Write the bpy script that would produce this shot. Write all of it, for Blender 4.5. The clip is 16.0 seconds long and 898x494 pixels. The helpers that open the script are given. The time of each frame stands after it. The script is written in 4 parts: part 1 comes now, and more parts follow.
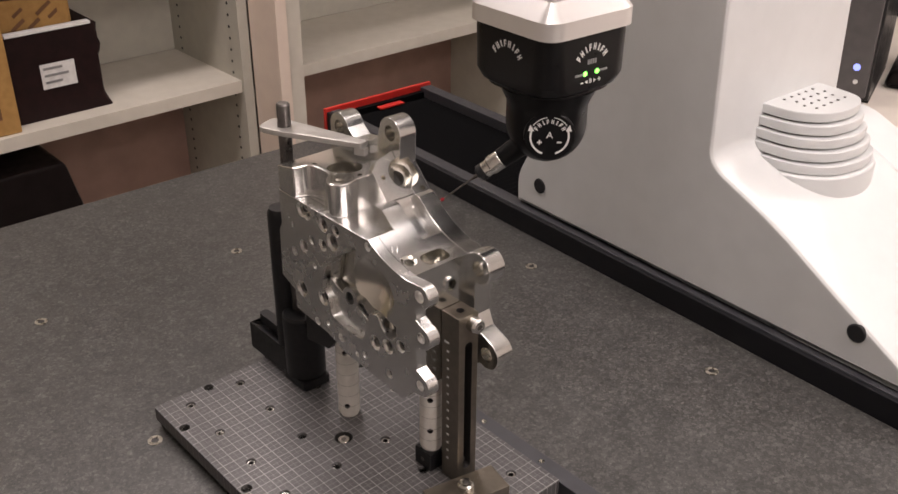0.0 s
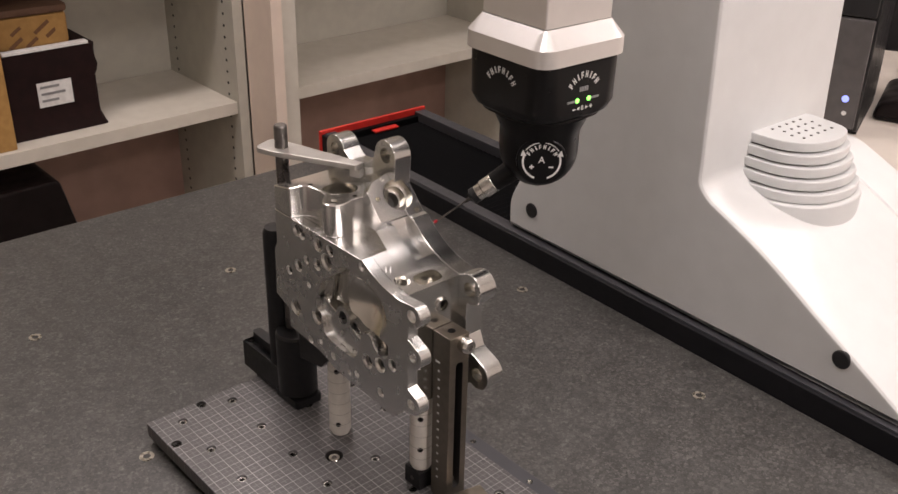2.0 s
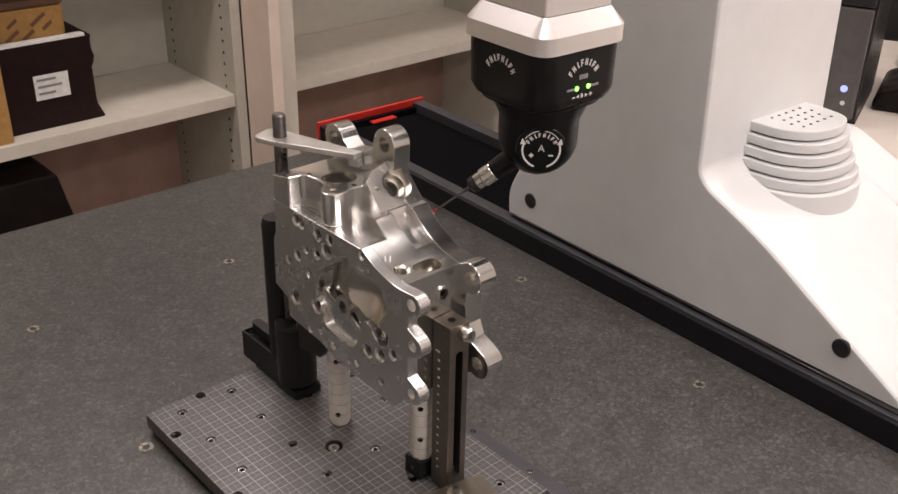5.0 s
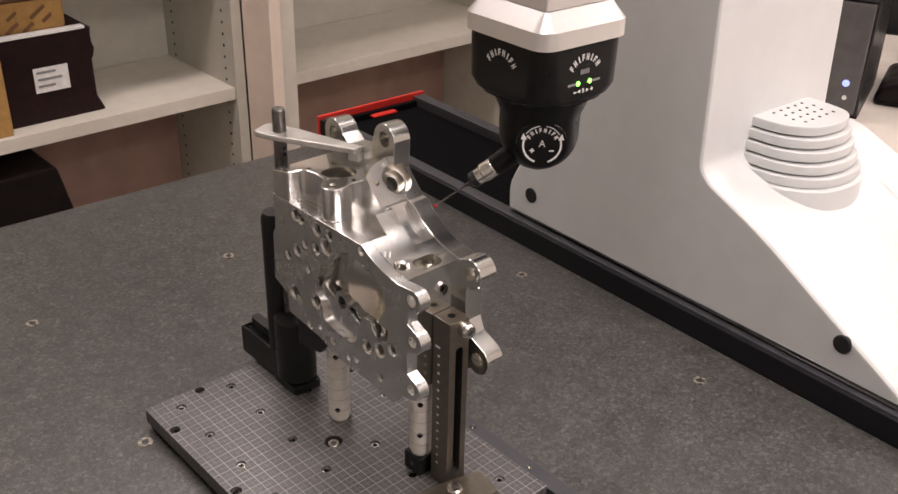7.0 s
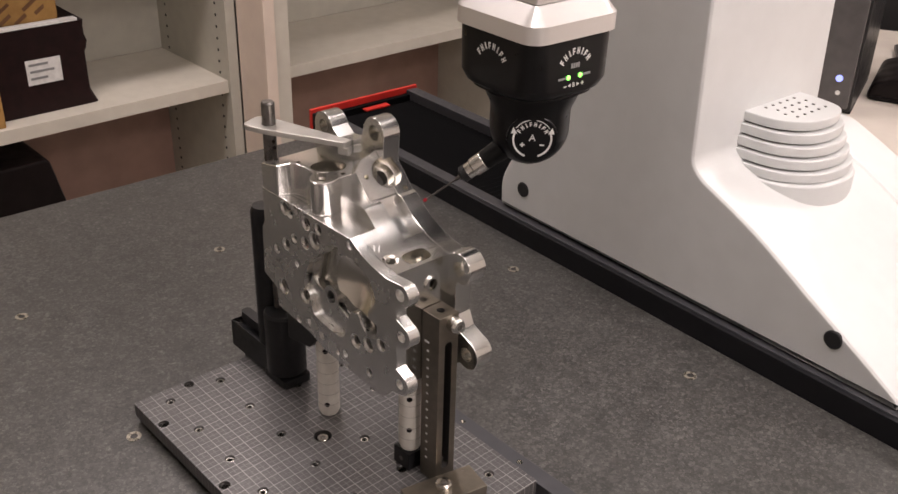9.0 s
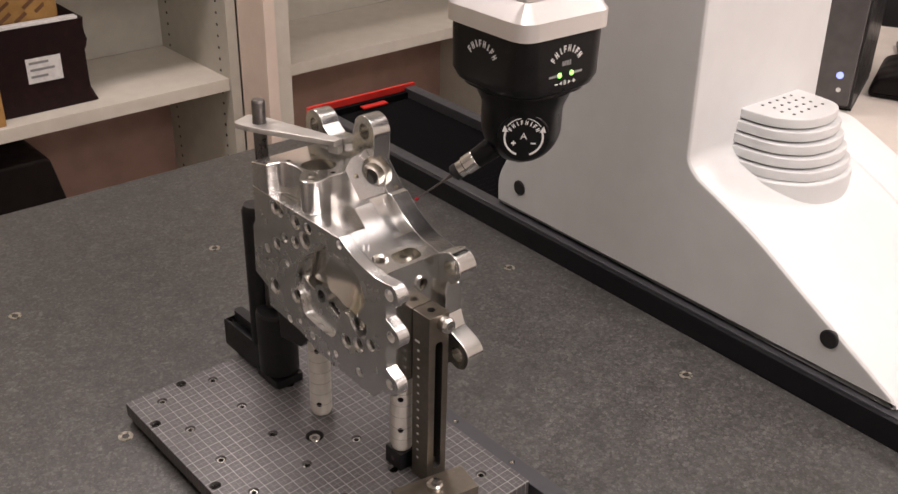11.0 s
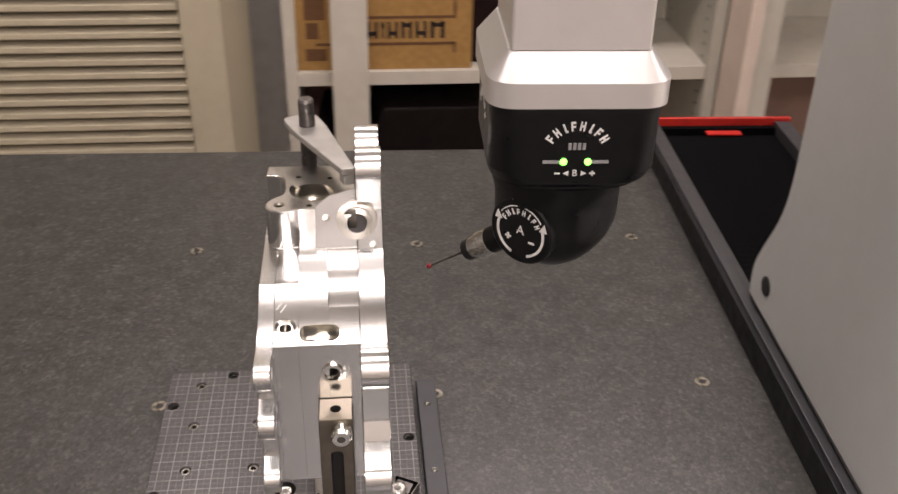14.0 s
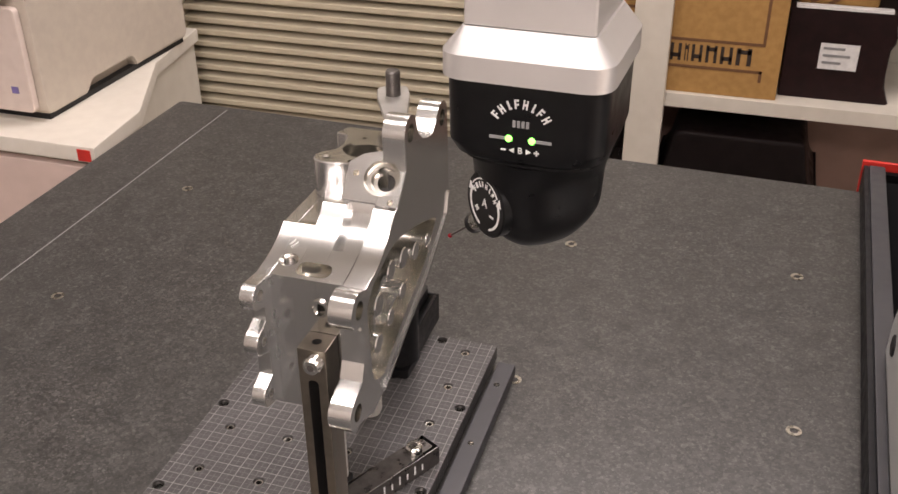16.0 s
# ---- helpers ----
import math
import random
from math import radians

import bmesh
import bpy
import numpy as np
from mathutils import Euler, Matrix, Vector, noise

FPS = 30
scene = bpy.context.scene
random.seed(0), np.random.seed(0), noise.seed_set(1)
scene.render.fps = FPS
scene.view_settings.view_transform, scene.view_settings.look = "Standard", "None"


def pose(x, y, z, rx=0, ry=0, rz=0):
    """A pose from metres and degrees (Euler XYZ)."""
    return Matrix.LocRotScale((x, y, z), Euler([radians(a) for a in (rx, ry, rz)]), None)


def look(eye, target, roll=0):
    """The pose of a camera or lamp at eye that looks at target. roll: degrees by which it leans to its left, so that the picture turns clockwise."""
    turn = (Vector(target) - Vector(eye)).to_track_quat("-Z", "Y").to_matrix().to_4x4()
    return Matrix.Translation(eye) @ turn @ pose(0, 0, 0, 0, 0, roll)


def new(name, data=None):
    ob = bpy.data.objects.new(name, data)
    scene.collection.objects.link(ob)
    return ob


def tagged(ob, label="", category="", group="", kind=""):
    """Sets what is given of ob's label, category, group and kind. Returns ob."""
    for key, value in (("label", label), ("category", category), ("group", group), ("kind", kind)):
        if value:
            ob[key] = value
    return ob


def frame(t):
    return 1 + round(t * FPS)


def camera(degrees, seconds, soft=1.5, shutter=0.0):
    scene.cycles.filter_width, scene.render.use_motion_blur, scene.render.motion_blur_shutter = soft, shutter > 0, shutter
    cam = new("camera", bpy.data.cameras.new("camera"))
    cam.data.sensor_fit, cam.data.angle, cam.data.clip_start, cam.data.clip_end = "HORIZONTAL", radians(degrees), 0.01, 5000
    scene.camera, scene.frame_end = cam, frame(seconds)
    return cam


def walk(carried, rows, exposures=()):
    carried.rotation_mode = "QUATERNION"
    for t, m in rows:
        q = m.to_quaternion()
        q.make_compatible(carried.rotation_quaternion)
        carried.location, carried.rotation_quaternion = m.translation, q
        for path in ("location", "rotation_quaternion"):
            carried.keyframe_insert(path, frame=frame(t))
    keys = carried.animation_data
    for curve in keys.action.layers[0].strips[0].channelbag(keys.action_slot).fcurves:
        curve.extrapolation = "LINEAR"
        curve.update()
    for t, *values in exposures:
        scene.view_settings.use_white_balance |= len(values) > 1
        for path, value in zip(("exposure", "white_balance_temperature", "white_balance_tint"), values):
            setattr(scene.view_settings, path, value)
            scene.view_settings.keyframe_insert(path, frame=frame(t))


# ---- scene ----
cam = camera(48.4, 16.0, soft=1.5, shutter=0.4)
PATH = [
    (0, (-0.3, -0.68, 0.565), (0.867, 0.634, -0.391), 0.3),
    (0.5, (-0.302, -0.682, 0.569), (0.876, 0.637, -0.365), 0.5),
    (1, (-0.306, -0.684, 0.569), (0.886, 0.637, -0.345), 1.1),
    (1.5, (-0.309, -0.687, 0.569), (0.884, 0.636, -0.34), 1.2),
    (2, (-0.309, -0.689, 0.569), (0.885, 0.631, -0.343), 1.4),
    (2.5, (-0.31, -0.69, 0.566), (0.885, 0.627, -0.349), 1.4),
    (3, (-0.311, -0.689, 0.568), (0.885, 0.624, -0.351), 1.3),
    (3.5, (-0.311, -0.69, 0.566), (0.885, 0.624, -0.35), 1.2),
    (4, (-0.311, -0.689, 0.566), (0.885, 0.623, -0.354), 1.3),
    (6.5, (-0.307, -0.686, 0.563), (0.882, 0.627, -0.365), 1.2),
    (7, (-0.307, -0.685, 0.565), (0.882, 0.623, -0.371), 1.4),
    (7.5, (-0.307, -0.685, 0.564), (0.883, 0.62, -0.374), 1.5),
    (8, (-0.303, -0.685, 0.564), (0.885, 0.619, -0.379), 1.5),
    (8.5, (-0.303, -0.685, 0.564), (0.886, 0.616, -0.382), 1.5),
    (9, (-0.302, -0.686, 0.564), (0.89, 0.611, -0.382), 1.7),
    (11.5, (-0.28, -0.692, 0.562), (0.895, 0.615, -0.393), 1.3),
    (12, (-0.198, -0.708, 0.559), (0.895, 0.654, -0.417), 0.8),
    (12.5, (-0.098, -0.734, 0.563), (0.773, 0.761, -0.442), 1.3),
    (13, (-0.048, -0.692, 0.565), (0.69, 0.86, -0.457), 0.3),
    (13.5, (0.014, -0.643, 0.544), (0.612, 0.932, -0.534), 0.8),
    (14, (0.137, -0.668, 0.549), (0.309, 1.039, -0.479), 1.1),
    (14.5, (0.2, -0.675, 0.547), (0.175, 1.045, -0.473), -0.8),
    (15, (0.222, -0.659, 0.533), (0.185, 1.031, -0.535), -0.2),
    (15.5, (0.316, -0.685, 0.542), (-0.055, 1.006, -0.458), 0.7),
    (16, (0.354, -0.688, 0.537), (-0.171, 0.967, -0.455), -0.4),
]
walk(cam, [(t, look(eye, target, roll)) for t, eye, target, roll in PATH],
     exposures=[(0, -0.1), (2, -0.14), (4, -0.16), (6.5, 0.06), (7.5, 0.02), (9, -0.06), (11.5, 0.0), (12.5, -0.06), (13.5, -0.1), (14, -0.1), (15, -0.08), (16, 0.16)])

# ---- light ----
world = bpy.data.worlds.new("room_world")
scene.world = world
world.use_nodes = True
world.node_tree.nodes["Background"].inputs[0].default_value = (0.9, 0.95, 1.0, 1)
world.node_tree.nodes["Background"].inputs[1].default_value = 0.02


def ceiling_lamp(x, y, sx, sy, watts):
    data = bpy.data.lights.new("ceiling_panel_light", "AREA")
    data.shape, data.size, data.size_y, data.energy = "RECTANGLE", sx, sy, watts
    data.color = (1.0, 0.86, 0.85)
    ob = new("ceiling_panel_light", data)
    ob.matrix_world = pose(x, y, CEIL - 0.035)
    return ob


CEIL = 1.75      # ceiling above the granite top
FLOOR = -0.9
# x, y, size along x, size along y, watts
# all out of view; last two are added to brighten shelves and desk side
LAMPS = [(0.4, -2.0, 1.1, 0.56, 46), (0.15, -0.45, 1.7, 0.36, 13), (0.3, 1.05, 1.4, 0.3, 24), (2.4, -0.6, 0.56, 1.1, 14)]
for lx, ly, sx, sy, watts in LAMPS:
    ceiling_lamp(lx, ly, sx, sy, watts)


# ---- materials ----
def material(name, colour, rough=0.5, metal=0.0, colour2=None, scale=40.0, detail=4.0, bump=0.0, bump_scale=None,
             rough_var=0.0, stretch=(1, 1, 1), blotch=0.0, spec=0.5, coat=0.0):
    """Principled surface with a fine grain, broad blotches, uneven gloss and a relief, in object space (metres)."""
    m = bpy.data.materials.new(name)
    m.use_nodes = True
    nt = m.node_tree
    n, l = nt.nodes, nt.links
    b = n["Principled BSDF"]
    b.inputs["Roughness"].default_value, b.inputs["Metallic"].default_value = rough, metal
    b.inputs["Specular IOR Level"].default_value = spec
    b.inputs["Coat Weight"].default_value = coat
    co = n.new("ShaderNodeTexCoord")
    mp = n.new("ShaderNodeMapping")
    mp.inputs["Scale"].default_value = stretch
    l.new(co.outputs["Object"], mp.inputs[0])
    fine = n.new("ShaderNodeTexNoise")
    fine.inputs["Scale"].default_value, fine.inputs["Detail"].default_value = scale, detail
    l.new(mp.outputs[0], fine.inputs[0])
    c2 = colour2 or tuple(c * 0.86 for c in colour)
    ramp = n.new("ShaderNodeValToRGB")
    ramp.color_ramp.elements[0].position, ramp.color_ramp.elements[1].position = 0.35, 0.65
    ramp.color_ramp.elements[0].color, ramp.color_ramp.elements[1].color = (*c2, 1), (*colour, 1)
    l.new(fine.outputs["Fac"], ramp.inputs[0])
    out = ramp.outputs[0]
    if blotch:
        broad = n.new("ShaderNodeTexNoise")
        broad.inputs["Scale"].default_value, broad.inputs["Detail"].default_value = scale / 12, 3
        l.new(co.outputs["Object"], broad.inputs[0])
        br = n.new("ShaderNodeMapRange")
        br.inputs[1].default_value, br.inputs[2].default_value = 0.3, 0.7
        br.inputs[3].default_value, br.inputs[4].default_value = 1 - blotch, 1 + blotch * 0.4
        l.new(broad.outputs["Fac"], br.inputs[0])
        mx = n.new("ShaderNodeVectorMath")
        mx.operation = "SCALE"
        l.new(out, mx.inputs[0])
        l.new(br.outputs[0], mx.inputs["Scale"])
        out = mx.outputs[0]
    l.new(out, b.inputs["Base Color"])
    if rough_var:
        rr = n.new("ShaderNodeMapRange")
        rr.inputs[1].default_value, rr.inputs[2].default_value = 0.3, 0.7
        rr.inputs[3].default_value, rr.inputs[4].default_value = max(0.02, rough - rough_var), rough + rough_var
        l.new(fine.outputs["Fac"], rr.inputs[0])
        l.new(rr.outputs[0], b.inputs["Roughness"])
    if bump:
        bn = n.new("ShaderNodeTexNoise")
        bn.inputs["Scale"].default_value, bn.inputs["Detail"].default_value = bump_scale or scale, 3
        l.new(mp.outputs[0], bn.inputs[0])
        bu = n.new("ShaderNodeBump")
        bu.inputs["Strength"].default_value, bu.inputs["Distance"].default_value = bump, 0.0006
        l.new(bn.outputs["Fac"], bu.inputs["Height"])
        l.new(bu.outputs[0], b.inputs["Normal"])
    return m


def glowing(name, colour, strength):
    m = bpy.data.materials.new(name)
    m.use_nodes = True
    b = m.node_tree.nodes["Principled BSDF"]
    b.inputs["Base Color"].default_value = (*colour, 1)
    b.inputs["Emission Color"].default_value = (*colour, 1)
    b.inputs["Emission Strength"].default_value = strength
    return m


def granite_material():
    """Close-grained dark granite: two sizes of mineral grains, each with a tone of its own, and a slow cloudiness."""
    m = bpy.data.materials.new("granite")
    m.use_nodes = True
    nt = m.node_tree
    n, l = nt.nodes, nt.links
    b = n["Principled BSDF"]
    co = n.new("ShaderNodeTexCoord")
    tones = []
    for scale, stops in ((300, ((0.0, 0.027), (0.45, 0.043), (0.8, 0.061), (1.0, 0.105))), (720, ((0.0, 0.027), (0.5, 0.045), (0.85, 0.067), (1.0, 0.135)))):
        vor = n.new("ShaderNodeTexVoronoi")
        vor.inputs["Scale"].default_value = scale
        l.new(co.outputs["Object"], vor.inputs[0])
        sep = n.new("ShaderNodeSeparateColor")
        l.new(vor.outputs["Color"], sep.inputs[0])
        ramp = n.new("ShaderNodeValToRGB")
        while len(ramp.color_ramp.elements) < len(stops):
            ramp.color_ramp.elements.new(0.5)
        for el, (pos, tone) in zip(ramp.color_ramp.elements, stops):
            el.position = pos
            el.color = (tone * 1.03, tone, tone * 0.94, 1)
        l.new(sep.outputs[0], ramp.inputs[0])
        tones.append((ramp, sep))
    mix = n.new("ShaderNodeMix")
    mix.data_type = "RGBA"
    mix.inputs["Factor"].default_value = 0.45
    l.new(tones[0][0].outputs[0], mix.inputs["A"])
    l.new(tones[1][0].outputs[0], mix.inputs["B"])
    cloud = n.new("ShaderNodeTexNoise")
    cloud.inputs["Scale"].default_value, cloud.inputs["Detail"].default_value = 38, 5
    l.new(co.outputs["Object"], cloud.inputs[0])
    span = n.new("ShaderNodeMapRange")
    span.inputs[1].default_value, span.inputs[2].default_value = 0.3, 0.7
    span.inputs[3].default_value, span.inputs[4].default_value = 0.8, 1.2
    l.new(cloud.outputs["Fac"], span.inputs[0])
    tint = n.new("ShaderNodeVectorMath")
    tint.operation = "SCALE"
    l.new(mix.outputs["Result"], tint.inputs[0])
    l.new(span.outputs[0], tint.inputs["Scale"])
    l.new(tint.outputs[0], b.inputs["Base Color"])
    gloss = n.new("ShaderNodeMapRange")
    gloss.inputs[3].default_value, gloss.inputs[4].default_value = 0.31, 0.39
    l.new(tones[0][1].outputs[1], gloss.inputs[0])
    l.new(gloss.outputs[0], b.inputs["Roughness"])
    bump = n.new("ShaderNodeBump")
    bump.inputs["Strength"].default_value, bump.inputs["Distance"].default_value = 0.03, 0.0002
    l.new(tones[1][1].outputs[2], bump.inputs["Height"])
    l.new(bump.outputs[0], b.inputs["Normal"])
    return m


def grid_plate_material():
    """Dark anodised metal with a ten-millimetre grid of thin scribed lines."""
    m = material("scribed_plate", (0.098, 0.094, 0.094), 0.42, metal=0.25, colour2=(0.07, 0.067, 0.067), scale=300, bump=0.04, rough_var=0.08, blotch=0.2)
    nt = m.node_tree
    n, l = nt.nodes, nt.links
    b = n["Principled BSDF"]
    src = b.inputs["Base Color"].links[0].from_socket
    co = n.new("ShaderNodeTexCoord")
    sep = n.new("ShaderNodeSeparateXYZ")
    l.new(co.outputs["Object"], sep.inputs[0])
    lines = []
    for axis in (0, 1):
        pp = n.new("ShaderNodeMath")
        pp.operation = "PINGPONG"
        pp.inputs[1].default_value = 0.005
        l.new(sep.outputs[axis], pp.inputs[0])
        lt = n.new("ShaderNodeMath")
        lt.operation = "LESS_THAN"
        lt.inputs[1].default_value = 0.0003
        l.new(pp.outputs[0], lt.inputs[0])
        half = n.new("ShaderNodeMath")
        half.operation = "GREATER_THAN"
        half.inputs[1].default_value = 0.0048
        l.new(pp.outputs[0], half.inputs[0])
        weak = n.new("ShaderNodeMath")
        weak.operation = "MULTIPLY"
        weak.inputs[1].default_value = 0.45
        l.new(half.outputs[0], weak.inputs[0])
        mx = n.new("ShaderNodeMath")
        mx.operation = "MAXIMUM"
        l.new(lt.outputs[0], mx.inputs[0])
        l.new(weak.outputs[0], mx.inputs[1])
        lines.append(mx)
    both = n.new("ShaderNodeMath")
    both.operation = "MAXIMUM"
    l.new(lines[0].outputs[0], both.inputs[0])
    l.new(lines[1].outputs[0], both.inputs[1])
    wear = n.new("ShaderNodeTexNoise")
    wear.inputs["Scale"].default_value = 30
    l.new(co.outputs["Object"], wear.inputs[0])
    wr = n.new("ShaderNodeMapRange")
    wr.inputs[1].default_value, wr.inputs[2].default_value = 0.3, 0.7
    wr.inputs[3].default_value, wr.inputs[4].default_value = 0.45, 1.0
    l.new(wear.outputs["Fac"], wr.inputs[0])
    fac = n.new("ShaderNodeMath")
    fac.operation = "MULTIPLY"
    l.new(both.outputs[0], fac.inputs[0])
    l.new(wr.outputs[0], fac.inputs[1])
    mix = n.new("ShaderNodeMix")
    mix.data_type = "RGBA"
    l.new(fac.outputs[0], mix.inputs["Factor"])
    l.new(src, mix.inputs["A"])
    mix.inputs["B"].default_value = (0.3, 0.292, 0.285, 1)
    l.new(mix.outputs["Result"], b.inputs["Base Color"])
    return m


GRANITE = granite_material()
PLATE = grid_plate_material()
ALU = material("machined_aluminium", (0.7, 0.7, 0.69), 0.26, metal=1.0, colour2=(0.67, 0.67, 0.66), scale=60, rough_var=0.025, blotch=0.04)
ALU_BRIGHT = material("milled_aluminium", (0.76, 0.76, 0.75), 0.2, metal=1.0, colour2=(0.73, 0.73, 0.72), scale=50, bump=0.012, bump_scale=500, rough_var=0.03, stretch=(0.15, 1, 1))
# darker, warmer aluminium: the dimness of bores and pockets put into the colour
ALU_BORE = material("shaded_bore_aluminium", (0.62, 0.6, 0.55), 0.22, metal=1.0, colour2=(0.57, 0.55, 0.5), scale=50, rough_var=0.04, blotch=0.05)
# paler than the plate: the light caught by hole rims is put into the colour
ALU_RIM = material("brightened_rim_aluminium", (0.82, 0.81, 0.79), 0.3, metal=1.0, colour2=(0.7, 0.69, 0.67), scale=150, rough_var=0.06)
SATIN = material("satin_aluminium", (0.7, 0.685, 0.67), 0.34, metal=0.7, colour2=(0.68, 0.665, 0.65), scale=60, rough_var=0.02)
WHITE_POST = material("pale_turned_metal", (0.8, 0.78, 0.73), 0.42, metal=0.2, colour2=(0.72, 0.7, 0.65), scale=120, rough_var=0.1, blotch=0.12)
STEEL = material("bright_steel", (0.72, 0.71, 0.68), 0.2, metal=1.0, scale=200, rough_var=0.08)
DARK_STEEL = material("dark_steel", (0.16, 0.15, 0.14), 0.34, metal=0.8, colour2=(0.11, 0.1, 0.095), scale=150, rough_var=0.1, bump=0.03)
BRONZE = material("bronzed_steel", (0.21, 0.185, 0.15), 0.34, metal=0.9, colour2=(0.18, 0.16, 0.13), scale=180, rough_var=0.05, bump=0.02, blotch=0.05)
BLACK_ANO = material("black_anodised", (0.014, 0.014, 0.015), 0.38, colour2=(0.009, 0.009, 0.01), scale=200, rough_var=0.08, bump=0.02, spec=0.3)
# near-black for the inside of holes and slots: their shade as a colour
HOLE_SHADE = material("hole_shade", (0.045, 0.042, 0.04), 0.42, metal=0.4, scale=200)
HEAD_BLACK = material("probe_black", (0.006, 0.006, 0.0065), 0.33, colour2=(0.0045, 0.0045, 0.005), scale=90, rough_var=0.06, spec=0.2)
RAM_BLACK = material("ram_black", (0.022, 0.019, 0.021), 0.3, colour2=(0.016, 0.014, 0.016), scale=60, rough_var=0.08, blotch=0.2, spec=0.3)
PRINT = material("white_print", (0.72, 0.72, 0.7), 0.5, scale=300)
PRINT_DIM = material("grey_print", (0.25, 0.25, 0.25), 0.5, scale=300)
MACHINE = material("machine_white", (0.63, 0.64, 0.635), 0.36, colour2=(0.605, 0.615, 0.61), scale=35, bump=0.05, bump_scale=700, rough_var=0.05, blotch=0.05, coat=0.2)
MACHINE_CAP = material("black_rubber", (0.012, 0.012, 0.013), 0.6, scale=150)
RAIL_SIDE = material("rail_dark", (0.010, 0.010, 0.012), 0.5, colour2=(0.007, 0.007, 0.009), scale=80, rough_var=0.1, blotch=0.2, spec=0.25)
RAIL_TOP = material("rail_ledge", (0.045, 0.045, 0.05), 0.45, colour2=(0.035, 0.035, 0.04), scale=80, rough_var=0.1)
BELLOWS = material("bellows_black", (0.0035, 0.0035, 0.004), 0.75, scale=90, bump=0.06, spec=0.06)
RED = material("red_paint", (0.62, 0.03, 0.02), 0.4, colour2=(0.52, 0.025, 0.02), scale=60)
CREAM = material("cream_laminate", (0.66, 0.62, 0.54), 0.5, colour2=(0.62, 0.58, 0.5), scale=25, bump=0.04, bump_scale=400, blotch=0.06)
# CREAM made darker: the shade on inner panels is put into the colour
CREAM_SHADE = material("cream_laminate_shaded", (0.52, 0.50, 0.43), 0.55, colour2=(0.48, 0.46, 0.4), scale=25, bump=0.04, bump_scale=400, blotch=0.06)
PINK_CREAM = material("pinkish_stile", (0.78, 0.66, 0.56), 0.5, colour2=(0.74, 0.62, 0.53), scale=20, blotch=0.06)
BROWN_BACK = material("brown_back_panel", (0.42, 0.27, 0.22), 0.6, colour2=(0.36, 0.23, 0.19), scale=14, blotch=0.12)
BEIGE = material("beige_steel", (0.6, 0.54, 0.40), 0.45, colour2=(0.56, 0.5, 0.37), scale=30, blotch=0.06, rough_var=0.06)
# near-black colour that stands for the shade behind the louvre slats
LOUVRE_SHADE = material("louvre_shade", (0.02, 0.018, 0.016), 0.8, scale=30)
CARD = material("brown_cardboard", (0.42, 0.24, 0.075), 0.75, colour2=(0.36, 0.2, 0.06), scale=60, bump=0.1, bump_scale=200, blotch=0.12)
INK = material("dark_ink", (0.035, 0.022, 0.016), 0.7, scale=120)
BROWN_INK = material("brown_ink", (0.16, 0.075, 0.03), 0.7, scale=120)
BLACK_BOX = material("black_carton", (0.02, 0.009, 0.009), 0.5, colour2=(0.014, 0.007, 0.007), scale=40, bump=0.1, blotch=0.2, spec=0.15)
BLACK_BAG = material("black_plastic_case", (0.009, 0.006, 0.006), 0.4, colour2=(0.006, 0.004, 0.004), scale=30, rough_var=0.12, bump=0.15, bump_scale=40, spec=0.18)
PAPER = material("white_paper", (0.74, 0.73, 0.71), 0.7, scale=80, blotch=0.05)
PRINTER = material("printer_plastic", (0.56, 0.5, 0.42), 0.48, colour2=(0.52, 0.46, 0.39), scale=50, bump=0.04, bump_scale=500)
PRINTER_PALE = material("printer_pale", (0.7, 0.6, 0.54), 0.48, colour2=(0.66, 0.56, 0.5), scale=50, bump=0.04, bump_scale=500)
WHITE_TOP = material("white_worktop", (0.76, 0.72, 0.64), 0.42, colour2=(0.72, 0.68, 0.6), scale=40, blotch=0.05)
PINK_DOOR = material("pale_pink_door", (0.68, 0.54, 0.48), 0.5, colour2=(0.64, 0.51, 0.45), scale=30, blotch=0.05)
WALL = material("wall_paint", (0.68, 0.64, 0.59), 0.75, scale=20, bump=0.05, bump_scale=300, blotch=0.06)
CEILING = material("ceiling_paint", (0.84, 0.83, 0.8), 0.8, scale=20, bump=0.05, bump_scale=300)
VINYL = material("floor_vinyl", (0.3, 0.27, 0.24), 0.5, colour2=(0.25, 0.23, 0.2), scale=30, blotch=0.12)
PC_BLACK = material("computer_black", (0.012, 0.012, 0.013), 0.35, scale=60, rough_var=0.08)
STRAP = material("grey_clamp_metal", (0.5, 0.485, 0.455), 0.38, metal=0.7, colour2=(0.44, 0.43, 0.4), scale=140, rough_var=0.08, bump=0.03, blotch=0.15)
DARK_CARD = material("dark_brown_card", (0.13, 0.065, 0.035), 0.7, colour2=(0.1, 0.05, 0.028), scale=50, bump=0.1, bump_scale=150, blotch=0.2)
PC_GREY = material("computer_side_grey", (0.085, 0.08, 0.08), 0.45, colour2=(0.07, 0.066, 0.066), scale=50, blotch=0.15)
DESK = material("desk_top_pale", (0.68, 0.62, 0.55), 0.4, colour2=(0.64, 0.58, 0.52), scale=30, blotch=0.06)
BRASS = material("brass_insert", (0.36, 0.335, 0.28), 0.3, metal=0.8, scale=200, rough_var=0.1)
SCRATCH = material("chalk_line", (0.33, 0.33, 0.32), 0.7, scale=200)
